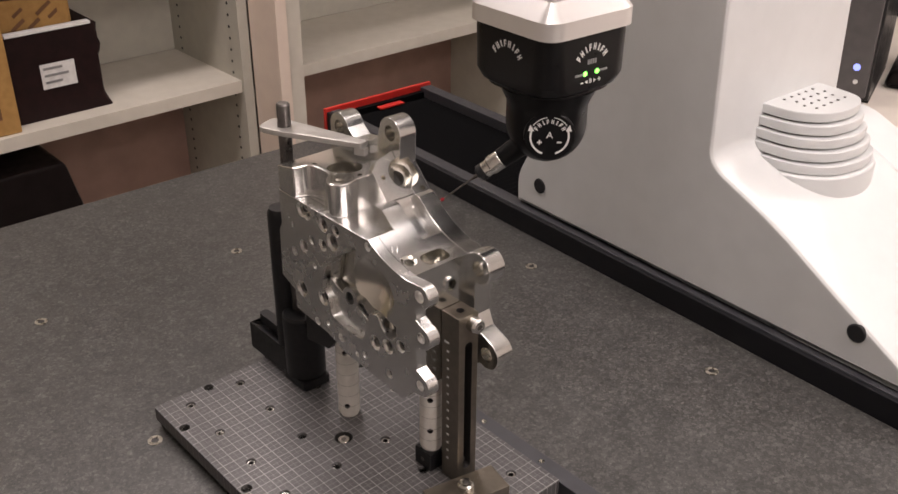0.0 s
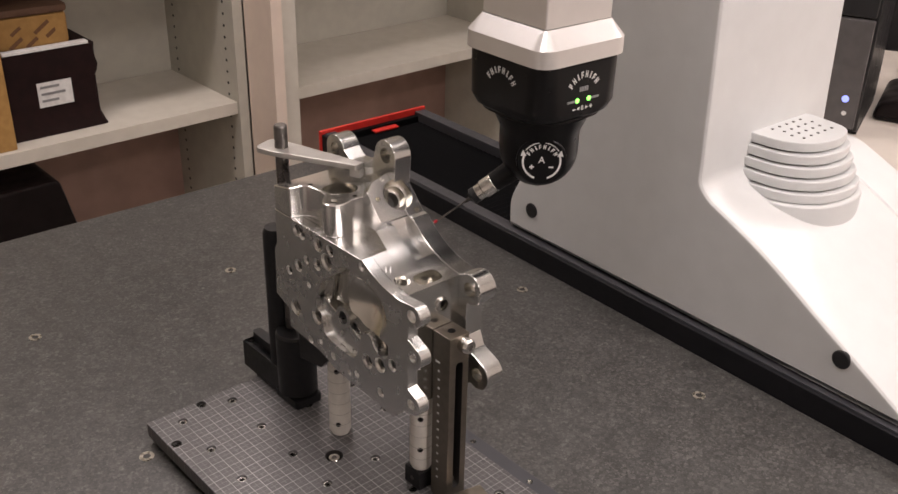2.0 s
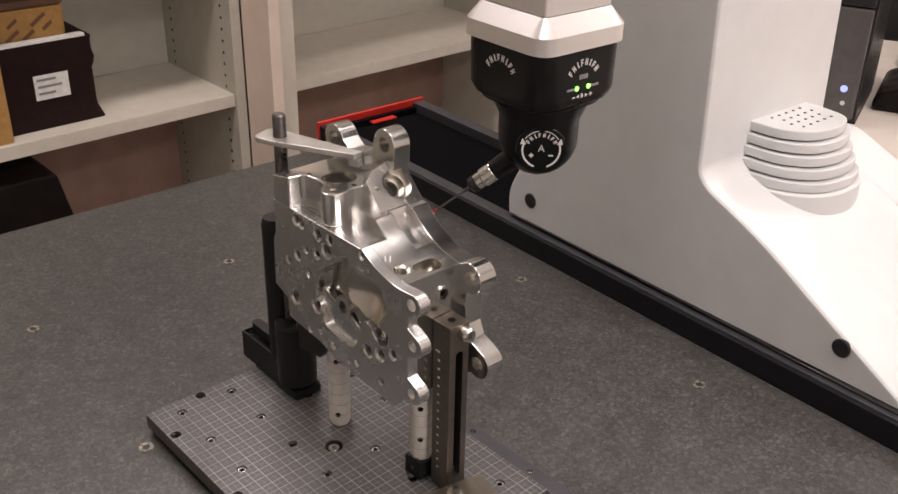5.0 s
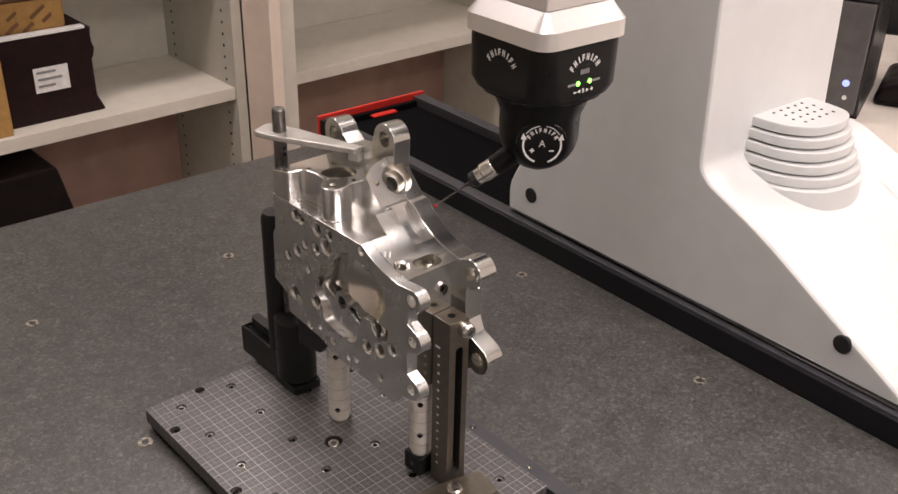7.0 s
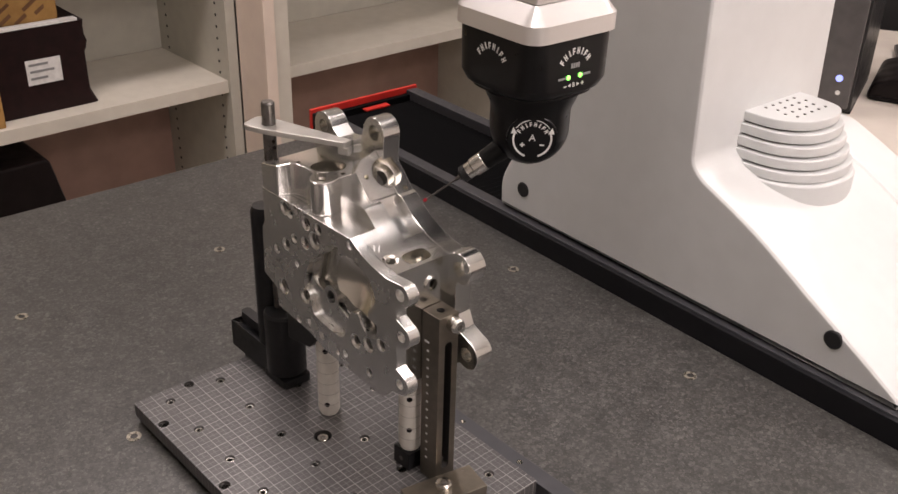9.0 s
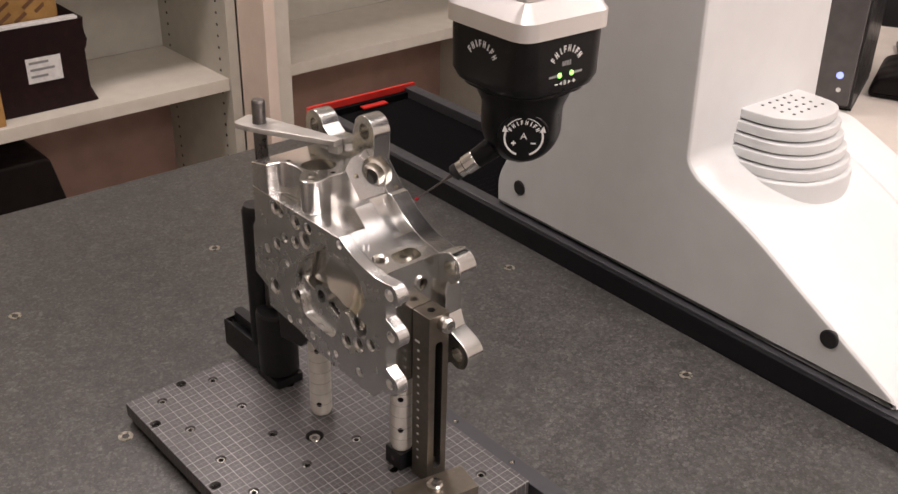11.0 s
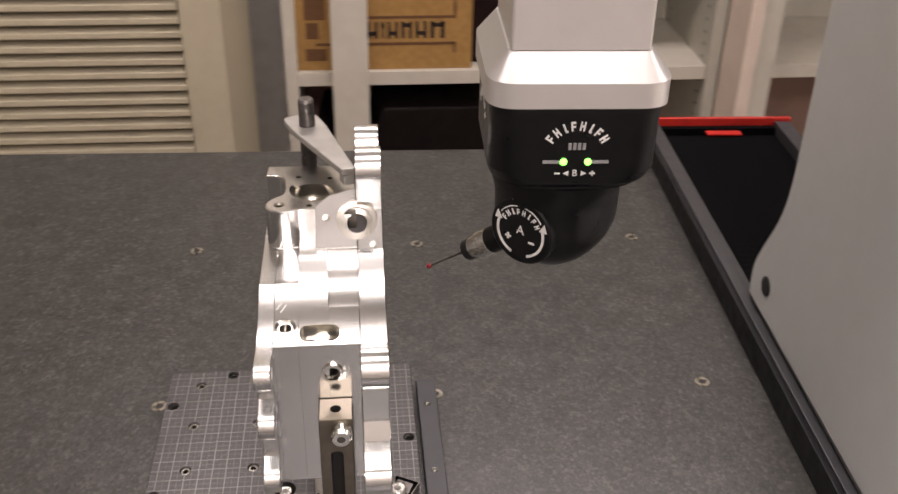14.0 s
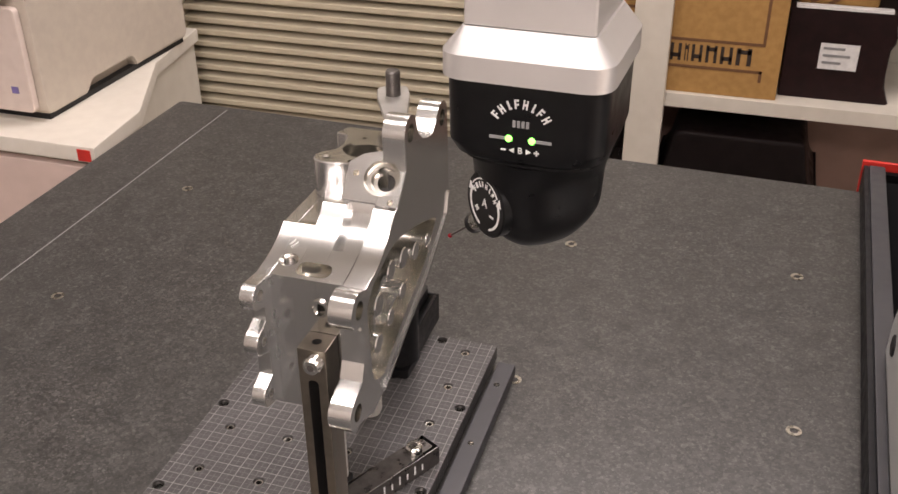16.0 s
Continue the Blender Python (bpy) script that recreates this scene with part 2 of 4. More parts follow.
LED = glowing("green_led", (0.25, 1.0, 0.12), 3.0)
LED_BLUE = glowing("blue_led", (0.3, 0.36, 1.0), 1.2)
LAMP_FACE = glowing("lamp_diffuser", (1.0, 0.97, 0.92), 3.0)


# ---- building helpers ----
def link_mesh(name, bm, mat, parent=None, smooth=35):
    bmesh.ops.recalc_face_normals(bm, faces=bm.faces)
    me = bpy.data.meshes.new(name)
    bm.to_mesh(me)
    bm.free()
    me.materials.append(mat)
    if smooth:
        me.shade_smooth()
        me.set_sharp_from_angle(angle=radians(smooth))
    ob = new(name, me)
    if parent:
        ob.parent = parent
    if smooth:
        ob.modifiers.new("normals", "WEIGHTED_NORMAL").keep_sharp = True
    return ob


def part(name, bm, mat, parent, label="", smooth=24):
    ob = link_mesh(name, bm, mat, parent, smooth)
    if label:
        ob["label"] = label
    return ob


def thing(name, label, category, group="", at=(0, 0, 0), rz=0.0):
    ob = new(name)
    ob.empty_display_size = 0.02
    ob.matrix_world = pose(*at, 0, 0, rz)
    return tagged(ob, label, category, group)


def setting(name, bm, mat, label="", smooth=35):
    return tagged(link_mesh(name, bm, mat, None, smooth), label, "", "", "structure")


def add(bm, other, m=None):
    """Adds the geometry of the bmesh other to bm, moved by m."""
    if m is not None:
        bmesh.ops.transform(other, matrix=m, verts=other.verts)
    me = bpy.data.meshes.new("scratch")
    other.to_mesh(me)
    other.free()
    bm.from_mesh(me)
    bpy.data.meshes.remove(me)
    return bm


def box(x0, x1, y0, y1, z0, z1, bevel=0.0, seg=2):
    bm = bmesh.new()
    bmesh.ops.create_cube(bm, size=1)
    bmesh.ops.transform(bm, verts=bm.verts, matrix=Matrix.Translation(((x0 + x1) / 2, (y0 + y1) / 2, (z0 + z1) / 2))
                        @ Matrix.Diagonal((abs(x1 - x0), abs(y1 - y0), abs(z1 - z0), 1)))
    if bevel:
        bmesh.ops.bevel(bm, geom=bm.edges[:], offset=bevel, segments=seg, affect="EDGES", profile=0.5)
    return bm


def turn(axis):
    """Matrix that takes +z to the given axis."""
    return Vector((0, 0, 1)).rotation_difference(Vector(axis).normalized()).to_matrix().to_4x4()


def lathe(profile, at=(0, 0, 0), axis=(0, 0, 1), n=28):
    """A solid of revolution: (radius, height) pairs from bottom to top, closed at both ends."""
    bm = bmesh.new()
    rings = []
    for r, h in profile:
        if r < 1e-6:
            rings.append([bm.verts.new((0, 0, h))])
        else:
            rings.append([bm.verts.new((r * math.cos(2 * math.pi * i / n), r * math.sin(2 * math.pi * i / n), h)) for i in range(n)])
    for a, b in zip(rings, rings[1:]):
        for i in range(n):
            j = (i + 1) % n
            if len(a) == 1 and len(b) == 1:
                continue
            if len(a) == 1:
                bm.faces.new((a[0], b[j], b[i]))
            elif len(b) == 1:
                bm.faces.new((a[i], a[j], b[0]))
            else:
                bm.faces.new((a[i], a[j], b[j], b[i]))
    if len(rings[0]) > 1:
        bm.faces.new(rings[0][::-1])
    if len(rings[-1]) > 1:
        bm.faces.new(rings[-1])
    bmesh.ops.transform(bm, matrix=Matrix.Translation(at) @ turn(axis), verts=bm.verts)
    return bm


def rod(a, b, r, n=20, bevel=0.0):
    a, b = Vector(a), Vector(b)
    h = (b - a).length
    pr = [(r - bevel, 0), (r, bevel), (r, h - bevel), (r - bevel, h)] if bevel else [(r, 0), (r, h)]
    return lathe(pr, a, b - a, n)


def tube(r0, r1, h, at, axis=(0, 0, 1), n=28):
    """A ring with inner radius r0, outer radius r1 and height h."""
    bm = bmesh.new()
    rows = []
    for r, z in ((r0, 0), (r1, 0), (r1, h), (r0, h)):
        rows.append([bm.verts.new((r * math.cos(2 * math.pi * i / n), r * math.sin(2 * math.pi * i / n), z)) for i in range(n)])
    for k in range(4):
        a, b = rows[k], rows[(k + 1) % 4]
        for i in range(n):
            j = (i + 1) % n
            bm.faces.new((a[i], a[j], b[j], b[i]))
    bmesh.ops.transform(bm, matrix=Matrix.Translation(at) @ turn(axis), verts=bm.verts)
    return bm


def prism(points, lo, hi, plane="yz", bevel=0.0, seg=2):
    """An outline in a plane (xy, yz or xz), extruded along the third axis from lo to hi."""
    bm = bmesh.new()

    def place(u, v, w):
        return {"xy": (u, v, w), "yz": (w, u, v), "xz": (u, w, v)}[plane]
    low = [bm.verts.new(place(u, v, lo)) for u, v in points]
    top = [bm.verts.new(place(u, v, hi)) for u, v in points]
    a = bm.faces.new(low)
    b = bm.faces.new(top[::-1])
    for i in range(len(points)):
        j = (i + 1) % len(points)
        bm.faces.new((low[i], top[i], top[j], low[j]))
    bmesh.ops.recalc_face_normals(bm, faces=bm.faces)
    if bevel:
        rim = [e for f in (a, b) for e in f.edges]
        bmesh.ops.bevel(bm, geom=rim, offset=bevel, segments=seg, affect="EDGES", profile=0.5)
    return bm


def rounded(points, radius, seg=5):
    """Rounds the corners of an outline; radius is one number or one for each corner."""
    out = []
    n = len(points)
    for i, p in enumerate(points):
        r = radius[i] if isinstance(radius, (list, tuple)) else radius
        p, a, b = Vector(p), Vector(points[i - 1]), Vector(points[(i + 1) % n])
        if r <= 0:
            out.append(tuple(p))
            continue
        u, v = (a - p), (b - p)
        d = min(r, u.length * 0.48, v.length * 0.48)
        s, e = p + u.normalized() * d, p + v.normalized() * d
        for k in range(seg + 1):
            q = k / seg
            out.append(tuple((1 - q) ** 2 * s + 2 * q * (1 - q) * p + q * q * e))
    return out


def arc(cx, cy, r, a0, a1, n=8):
    return [(cx + r * math.cos(radians(a0 + (a1 - a0) * i / n)), cy + r * math.sin(radians(a0 + (a1 - a0) * i / n))) for i in range(n + 1)]


def cut(ob, cutters, smooth=24, mat=None):
    """Cuts the bmeshes out of a mesh object and keeps the result as its own mesh."""
    bm = bmesh.new()
    for c in cutters:
        bmesh.ops.recalc_face_normals(c, faces=c.faces)
        add(bm, c)
    me = bpy.data.meshes.new("cutter")
    bm.to_mesh(me)
    bm.free()
    if mat:
        ob.data.materials.append(mat)
        me.materials.append(mat)
    tool = new("cutter", me)
    bpy.context.view_layer.update()
    tool.matrix_world = ob.matrix_world.copy()
    ob.modifiers.clear()
    mod = ob.modifiers.new("cut", "BOOLEAN")
    mod.operation, mod.object, mod.solver, mod.use_self = "DIFFERENCE", tool, "EXACT", True
    if mat:
        mod.material_mode = "TRANSFER"
    bpy.context.view_layer.update()
    got = bpy.data.meshes.new_from_object(ob.evaluated_get(bpy.context.evaluated_depsgraph_get()))
    ob.modifiers.clear()
    ob.data = got
    got.shade_smooth()
    for f in got.polygons:
        if f.area > 3e-5:
            f.use_smooth = False
    got.set_sharp_from_angle(angle=radians(smooth))
    bpy.data.objects.remove(tool)
    ob.modifiers.new("normals", "WEIGHTED_NORMAL").keep_sharp = True
    return ob


def lettering(name, text, size, mat, parent, m, depth=0.0004, squeeze=1.0):
    """Flat raised letters, centred, in the xy plane of m; a mesh."""
    cu = bpy.data.curves.new(name, "FONT")
    cu.body, cu.size, cu.extrude, cu.align_x, cu.align_y = text, size, depth, "CENTER", "CENTER"
    cu.resolution_u = 2
    tmp = new(name, cu)
    bpy.context.view_layer.update()
    me = bpy.data.meshes.new_from_object(tmp.evaluated_get(bpy.context.evaluated_depsgraph_get()))
    bpy.data.objects.remove(tmp)
    me.transform(m @ Matrix.Diagonal((squeeze, 1, 1, 1)))
    me.materials.clear()
    me.materials.append(mat)
    ob = new(name, me)
    ob.parent = parent
    return ob


# ---- room ----
ROOM = (-2.3, 3.2, -2.4, 2.25)
x0, x1, y0, y1 = ROOM
setting("floor", box(x0 - 0.1, x1 + 0.1, y0 - 0.1, y1 + 0.1, FLOOR - 0.1, FLOOR), VINYL)
setting("ceiling", box(x0 - 0.1, x1 + 0.1, y0 - 0.1, y1 + 0.1, CEIL, CEIL + 0.1), CEILING)
setting("wall_north", box(x0 - 0.1, x1 + 0.1, y1, y1 + 0.1, FLOOR, CEIL), WALL)
setting("wall_south", box(x0 - 0.1, x1 + 0.1, y0 - 0.1, y0, FLOOR, CEIL), WALL)
setting("wall_west", box(x0 - 0.1, x0, y0, y1, FLOOR, CEIL), WALL)
setting("wall_east", box(x1, x1 + 0.1, y0, y1, FLOOR, CEIL), WALL)
for lx, ly, sx, sy, watts in LAMPS:
    lamp = thing("ceiling_light", "white framed ceiling panel light, out of view, switched on", "ceiling light", "ceiling panel lights", (lx, ly, CEIL - 0.03))
    u, v = sx / 2, sy / 2
    part("frame", prism([(-u - 0.02, -v - 0.02), (u + 0.02, -v - 0.02), (u + 0.02, v + 0.02), (-u - 0.02, v + 0.02)], 0.008, 0.03, "xy", 0.003), CEILING, lamp)
    part("diffuser", box(-u, u, -v, v, 0.0, 0.008), LAMP_FACE, lamp)

# ---- granite table of the measuring machine ----
table = thing("granite_table", "dark grey speckled granite measuring table with threaded inserts", "granite table")
TOP = [(-0.437, -0.85), (0.450, -0.85), (0.502, 0.479), (-0.437, 0.508)]
slab = part("slab", prism(rounded(TOP, 0.008), -0.16, 0.0, "xy", 0.003), GRANITE, table)
for sx in (-0.36, 0.4):
    for sy in (-0.72, 0.38):
        part("leg", box(sx - 0.05, sx + 0.05, sy - 0.05, sy + 0.05, FLOOR, -0.16, 0.004), RAIL_SIDE, table)
INSERTS = [(x + 0.0, y) for x in (-0.276, -0.037, 0.195, 0.43) for y in (-0.51, -0.258, 0.0, 0.252)]
for ix, iy in INSERTS:
    if iy < -0.1 and -0.1 < ix < 0.3 and iy < -0.4:
        continue
    if (ix, iy) == (0.43, -0.258):
        ix = 0.415
    ring = part("insert", tube(0.0034, 0.0064, 0.0027, (ix, iy, -0.002)), BRASS, table, "worn brass threaded insert")
    # flush dark disc painted as the shade in the threaded hole
    part("bore", lathe([(0.0033, -0.001), (0.0033, 0.0003)], (ix, iy, 0)), HOLE_SHADE, ring)
line = tagged(link_mesh("scribed_line", box(-0.3525, -0.3515, -0.6, 0.492, 0.0, 0.0005), SCRATCH), "thin pale line drawn along the granite", "line")

# ---- guide rail with its trough beside the table ----
rail = thing("guide_rail", "dark guide rail with a grey ledge and a black bellows trough", "guide rail", "", (0.482, 0, -0.001), -2.1)
part("side_panel", box(0.0, 0.006, -1.0, 0.5, -0.16, 0.026, 0.001), RAIL_SIDE, rail)
part("ledge", box(0.006, 0.024, -1.0, 0.5, -0.16, 0.027, 0.0015), RAIL_TOP, rail)
part("trough_floor", box(0.024, 0.178, -1.0, 0.5, -0.16, 0.012), BELLOWS, rail)
part("outer_ledge", box(0.178, 0.198, -1.0, 0.5, -0.16, 0.027, 0.0015), RAIL_TOP, rail)
part("end_plate", box(-0.002, 0.2, 0.5, 0.506, -0.1, 0.031, 0.001), RED, rail, "red painted end plate")
part("red_strip", box(0.085, 0.13, 0.478, 0.4895, 0.0165, 0.0185), RED, rail)
part("end_block", box(0.024, 0.178, 0.4905, 0.4995, 0.0121, 0.021), BELLOWS, rail)
fold = prism([(0, 0.0121), (0.0052, 0.0152), (0.0104, 0.0121)], 0.027, 0.175, "yz")
first = part("bellows_fold", fold, BELLOWS, rail, "", 0)
for i in range(1, 34):
    more = new("bellows_fold", first.data)
    more.parent, more.location = rail, (0, 0.13 + i * 0.0104, 0)
first.location = (0, 0.13, 0)


# ---- open shelf cabinets along the back ----
def shelf_cabinet(x0, x1, label, pegs=True):
    cab = thing("shelf_cabinet", label, "cabinet", "open shelf cabinets", ((x0 + x1) / 2, 1.85, FLOOR))
    a, b, top = x0 - (x0 + x1) / 2, x1 - (x0 + x1) / 2, 2.3
    part("side_panel", box(a, a + 0.03, -0.2, 0.2, 0, top, 0.0015), CREAM, cab)
    # right side and upper back take the cream with painted-in shade
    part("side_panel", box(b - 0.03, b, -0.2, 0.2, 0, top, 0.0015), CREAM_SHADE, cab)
    part("back_panel", box(a + 0.03, b - 0.03, 0.19, 0.2, 0, 0.55), BROWN_BACK, cab, "brown back panel")
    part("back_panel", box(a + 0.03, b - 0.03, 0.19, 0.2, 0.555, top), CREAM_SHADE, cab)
    for z in (0.08, 0.52, 0.98, 1.45, 1.9):
        part("shelf", box(a + 0.03, b - 0.03, -0.19, 0.189, z, z + 0.035, 0.0015), CREAM, cab)
    # peg holes are dark discs, the shade inside them painted on
    peg = lathe([(0.0042, 0), (0.0042, 0.0012)], (0, 0, 0), (-1, 0, 0), 8)
    base = None
    for yy in (-0.15, 0.14) if pegs else ():
        for k in range(40):
            zz = 0.12 + k * 0.032
            if base is None:
                base = part("peg_hole", peg, HOLE_SHADE, cab, "", 0)
                ob = base
            else:
                ob = new("peg_hole", base.data)
                ob.parent = cab
            ob.location = (b - 0.0301, yy, zz)
    return cab


first_cab = shelf_cabinet(-0.036, 1.045, "cream open shelf cabinet with cartons on its shelf")
second_cab = shelf_cabinet(1.085, 2.15, "cream open shelf cabinet with empty shelf", False)
part("stile", box(0.078 - 0.5045, 0.165 - 0.5045, -0.228, -0.2015, 0, 2.3, 0.002), CREAM, first_cab)
for cab, dx, deep, wide in ((first_cab, 0.5415, 0.135, 0.05), (second_cab, 0.5335, 0.05, 0.054)):
    door = part("door", box(dx, dx + 0.034, -0.205 - deep, -0.205, 0.02, 2.25, 0.002), PINK_CREAM, cab, "pinkish cream door standing open, seen on edge")
    part("edge_strip", box(dx + 0.0345, dx + 0.0345 + wide, -0.19 - deep, -0.205, 0.02, 2.25, 0.001), CREAM, door)
cab_line = bpy.data.curves.new("wall_cable", "CURVE")
cab_line.dimensions, cab_line.bevel_depth = "3D", 0.004
sp = cab_line.splines.new("BEZIER")
sp.bezier_points.add(2)
for p, c in zip(sp.bezier_points, ((2.6, 2.244, 0.9), (2.63, 2.243, 0.0), (2.72, 2.243, -0.9))):
    p.co = c
    p.handle_left_type = p.handle_right_type = "AUTO"
cab_line.materials.append(material("blue_grey_cable", (0.18, 0.22, 0.3), 0.5, scale=40))
tagged(new("wall_cable", cab_line), "blue-grey cable running down the wall", "cable")


# ---- cartons on the shelf (its top is at SHELF) ----
SHELF = FLOOR + 0.555


def bars(rows, mat, parent, m, name="printed_bars"):
    """Flat bars standing for print: (x, y, width, height) in the xy plane of m, one mesh."""
    bm = bmesh.new()
    for x, y, w, h in rows:
        add(bm, box(x - w / 2, x + w / 2, y - h / 2, y + h / 2, 0, 0.0006))
    bmesh.ops.transform(bm, matrix=m, verts=bm.verts)
    return part(name, bm, mat, parent)


FRONT = pose(0, 0, 0, 90, 0, 0)


def carton_brown():
    c = thing("cardboard_box", "brown cardboard box with dark printed frame and lettering bars", "box", "", (0.205, 1.845, SHELF))
    part("carton", box(-0.215, 0.215, -0.17, 0.17, 0, 0.36, 0.003), CARD, c)
    f = Matrix.Translation((0, -0.1705, 0)) @ FRONT
    # printed frame, logo square and block letters as bars
    rows = [(0.055, 0.262, 0.24, 0.007), (0.055, 0.132, 0.24, 0.007), (0.172, 0.2, 0.007, 0.13), (-0.12, 0.2, 0.09, 0.007),
            (0.055, 0.066, 0.24, 0.007), (0.172, 0.055, 0.007, 0.028), (-0.12, 0.066, 0.09, 0.007), (-0.165, 0.157, 0.05, 0.06), (-0.165, 0.04, 0.05, 0.03)]
    bars(rows, BROWN_INK, c, f, "printed_frame")
    x = -0.105
    for k, w in enumerate((0.028, 0.024, 0.028, 0.01, 0.027, 0.028, 0.03, 0.038)):
        bars([(x + w / 2 - w * 0.36, 0.1, w * 0.26, 0.042), (x + w / 2 + w * 0.3, 0.1, w * 0.26, 0.042), (x + w / 2, 0.1 + (0.012 if k % 2 else -0.008), w * 0.8, 0.01)], INK, c, f, "letter_bar")
        x += w + 0.006
    bars([(-0.172, 0.1, 0.03, 0.04)], BROWN_INK, c, f, "logo_square")
    return c


def crumpled(x0, x1, y0, y1, z0, z1):
    """A soft-cornered box whose +x side bulges and creases."""
    rnd = random.Random(4)
    bm = bmesh.new()
    rings = []
    for k in range(13):
        q = k / 12
        flare = 0.012 * max(0.0, 1 - abs(q - 0.72) / 0.14) + 0.012 * max(0.0, 1 - q / 0.12) - 0.008 * math.sin(q * 3.1)
        pts = rounded([(x0, y0), (x1 + flare, y0 + 0.004 * rnd.random()), (x1 + flare * 0.7, y1), (x0, y1)], [0.004, 0.014, 0.014, 0.004], 4)
        rings.append([bm.verts.new((u + (0.003 * (rnd.random() - 0.5) if u > 0 else 0), v, z0 + (z1 - z0) * q)) for u, v in pts])
    for a, b in zip(rings, rings[1:]):
        for i in range(len(a)):
            j = (i + 1) % len(a)
            bm.faces.new((a[i], a[j], b[j], b[i]))
    bm.faces.new(rings[0][::-1])
    bm.faces.new(rings[-1])
    return bm


def carton_black():
    c = thing("document_box", "black carton with a white label, holding a brown taped parcel", "box", "", (0.545, 1.83, SHELF))
    outline = rounded([(-0.118, -0.11), (0.11, -0.11), (0.112, 0.12), (-0.118, 0.12)], 0.006)
    part("carton", prism(outline, 0.0, 0.16, "xy", 0.004), BLACK_BOX, c)
    part("cover", crumpled(-0.121, 0.117, -0.1135, 0.124, 0.001, 0.214), BLACK_BOX, c, "creased black cover with uneven edge")
    part("paper_edge", box(-0.11, 0.1, -0.1135, -0.09, 0.2155, 0.222), PAPER, c, "white paper edge along the rim")
    f = Matrix.Translation((0, -0.1142, 0)) @ FRONT
    lab = bars([(0.0, 0.107, 0.086, 0.062)], PAPER, c, f, "label")
    bars([(-0.012, 0.126, 0.048, 0.006), (-0.005, 0.109, 0.06, 0.006), (-0.014, 0.092, 0.042, 0.006)], PRINT_DIM, c, Matrix.Translation((0, -0.0008, 0)) @ f, "print_line")
    wrap = thing("taped_parcel", "brown parcel with diagonal printed tape bars, in the black carton", "parcel", "", (0.53, 1.84, SHELF + 0.2155))
    part("wrapper", prism(rounded([(-0.095, -0.085), (0.085, -0.095), (0.09, 0.1), (-0.09, 0.09)], 0.02), 0.0, 0.078, "xy", 0.008), CARD, wrap)
    part("top_flap", prism(rounded([(-0.098, -0.088), (0.088, -0.098), (0.093, 0.103), (-0.093, 0.093)], 0.02), 0.0785, 0.098, "xy", 0.006), DARK_CARD, wrap, "dark brown folded top")
    g = Matrix.Translation((0, -0.0925, 0.036)) @ FRONT @ pose(0, 0, 0, 0, 0, 35)
    bars([(-0.05, 0.012, 0.04, 0.009), (-0.02, -0.012, 0.035, 0.009), (0.022, 0.0, 0.045, 0.009), (0.03, -0.026, 0.03, 0.009), (-0.03, 0.034, 0.03, 0.008)], BROWN_INK, wrap, g, "print_bar")
    return c


carton_brown()
carton_black()


def black_case(x, y, w, d, h, label):
    c = thing("equipment_case", label, "case", "black cases on the low shelf", (x, y, FLOOR + 0.115))
    part("shell", prism(rounded([(-w / 2, 0), (w / 2, 0), (w / 2, h * 0.52), (w / 2 - 0.02, h * 0.6), (w / 2 - 0.05, h), (-w / 2 + 0.05, h), (-w / 2 + 0.02, h * 0.6), (-w / 2, h * 0.52)], 0.02), -d / 2, d / 2, "xz", 0.012), BLACK_BAG, c)
    part("seam", box(-w / 2 - 0.003, w / 2 + 0.003, -d / 2 - 0.003, d / 2 + 0.003, h * 0.5, h * 0.53, 0.003), BLACK_BAG, c)
    part("latch", box(-0.04, 0.04, -d / 2 - 0.008, -d / 2 - 0.0032, h * 0.42, h * 0.6, 0.003), BLACK_ANO, c)
    return c


black_case(0.35, 1.84, 0.41, 0.34, 0.34, "black plastic equipment case with rounded lid")
black_case(0.06, 1.86, 0.13, 0.3, 0.26, "small black case behind the upright")


# ---- louvred cabinet ----
def louvred_unit():
    u = thing("louvred_cabinet", "beige steel cabinet with horizontal louvre slats", "cabinet", "", (-0.56, 1.2, FLOOR))
    a, b, h = -0.362, 0.445, 2.1
    part("frame_side", box(a, a + 0.068, 0, 0.04, 0, h, 0.003), BEIGE, u)
    part("frame_side", box(b - 0.078, b, 0, 0.04, 0, h, 0.003), BEIGE, u)
    part("frame_base", box(a + 0.069, b - 0.079, 0.002, 0.04, 0, 0.14, 0.003), BEIGE, u)
    part("frame_head", box(a + 0.069, b - 0.079, 0.002, 0.04, h - 0.12, h, 0.003), BEIGE, u)
    part("side_panel", box(b - 0.02, b - 0.001, 0.041, 0.5, 0, h, 0.002), BEIGE, u)
    part("side_panel", box(a + 0.001, a + 0.02, 0.041, 0.5, 0, h, 0.002), BEIGE, u)
    # added dark sheet: gives the gaps between slats their shade
    part("shade_sheet", box(a + 0.021, b - 0.021, 0.07, 0.08, 0, h), LOUVRE_SHADE, u)
    w0, w1 = a + 0.0695, b - 0.08
    bm = prism([(0.0, 0.0), (0.003, -0.003), (0.034, 0.012), (0.034, 0.016), (0.004, 0.0115), (0.0, 0.009)], w0, w1, "yz")
    first = None
    z = 0.165
    while z < h - 0.13:
        if first is None:
            first = part("slat", bm, BEIGE, u, "", 0)
            ob = first
        else:
            ob = new("slat", first.data)
            ob.parent = u
        ob.location = (0, 0.0, z)
        z += 0.0268
    return u


louvred_unit()


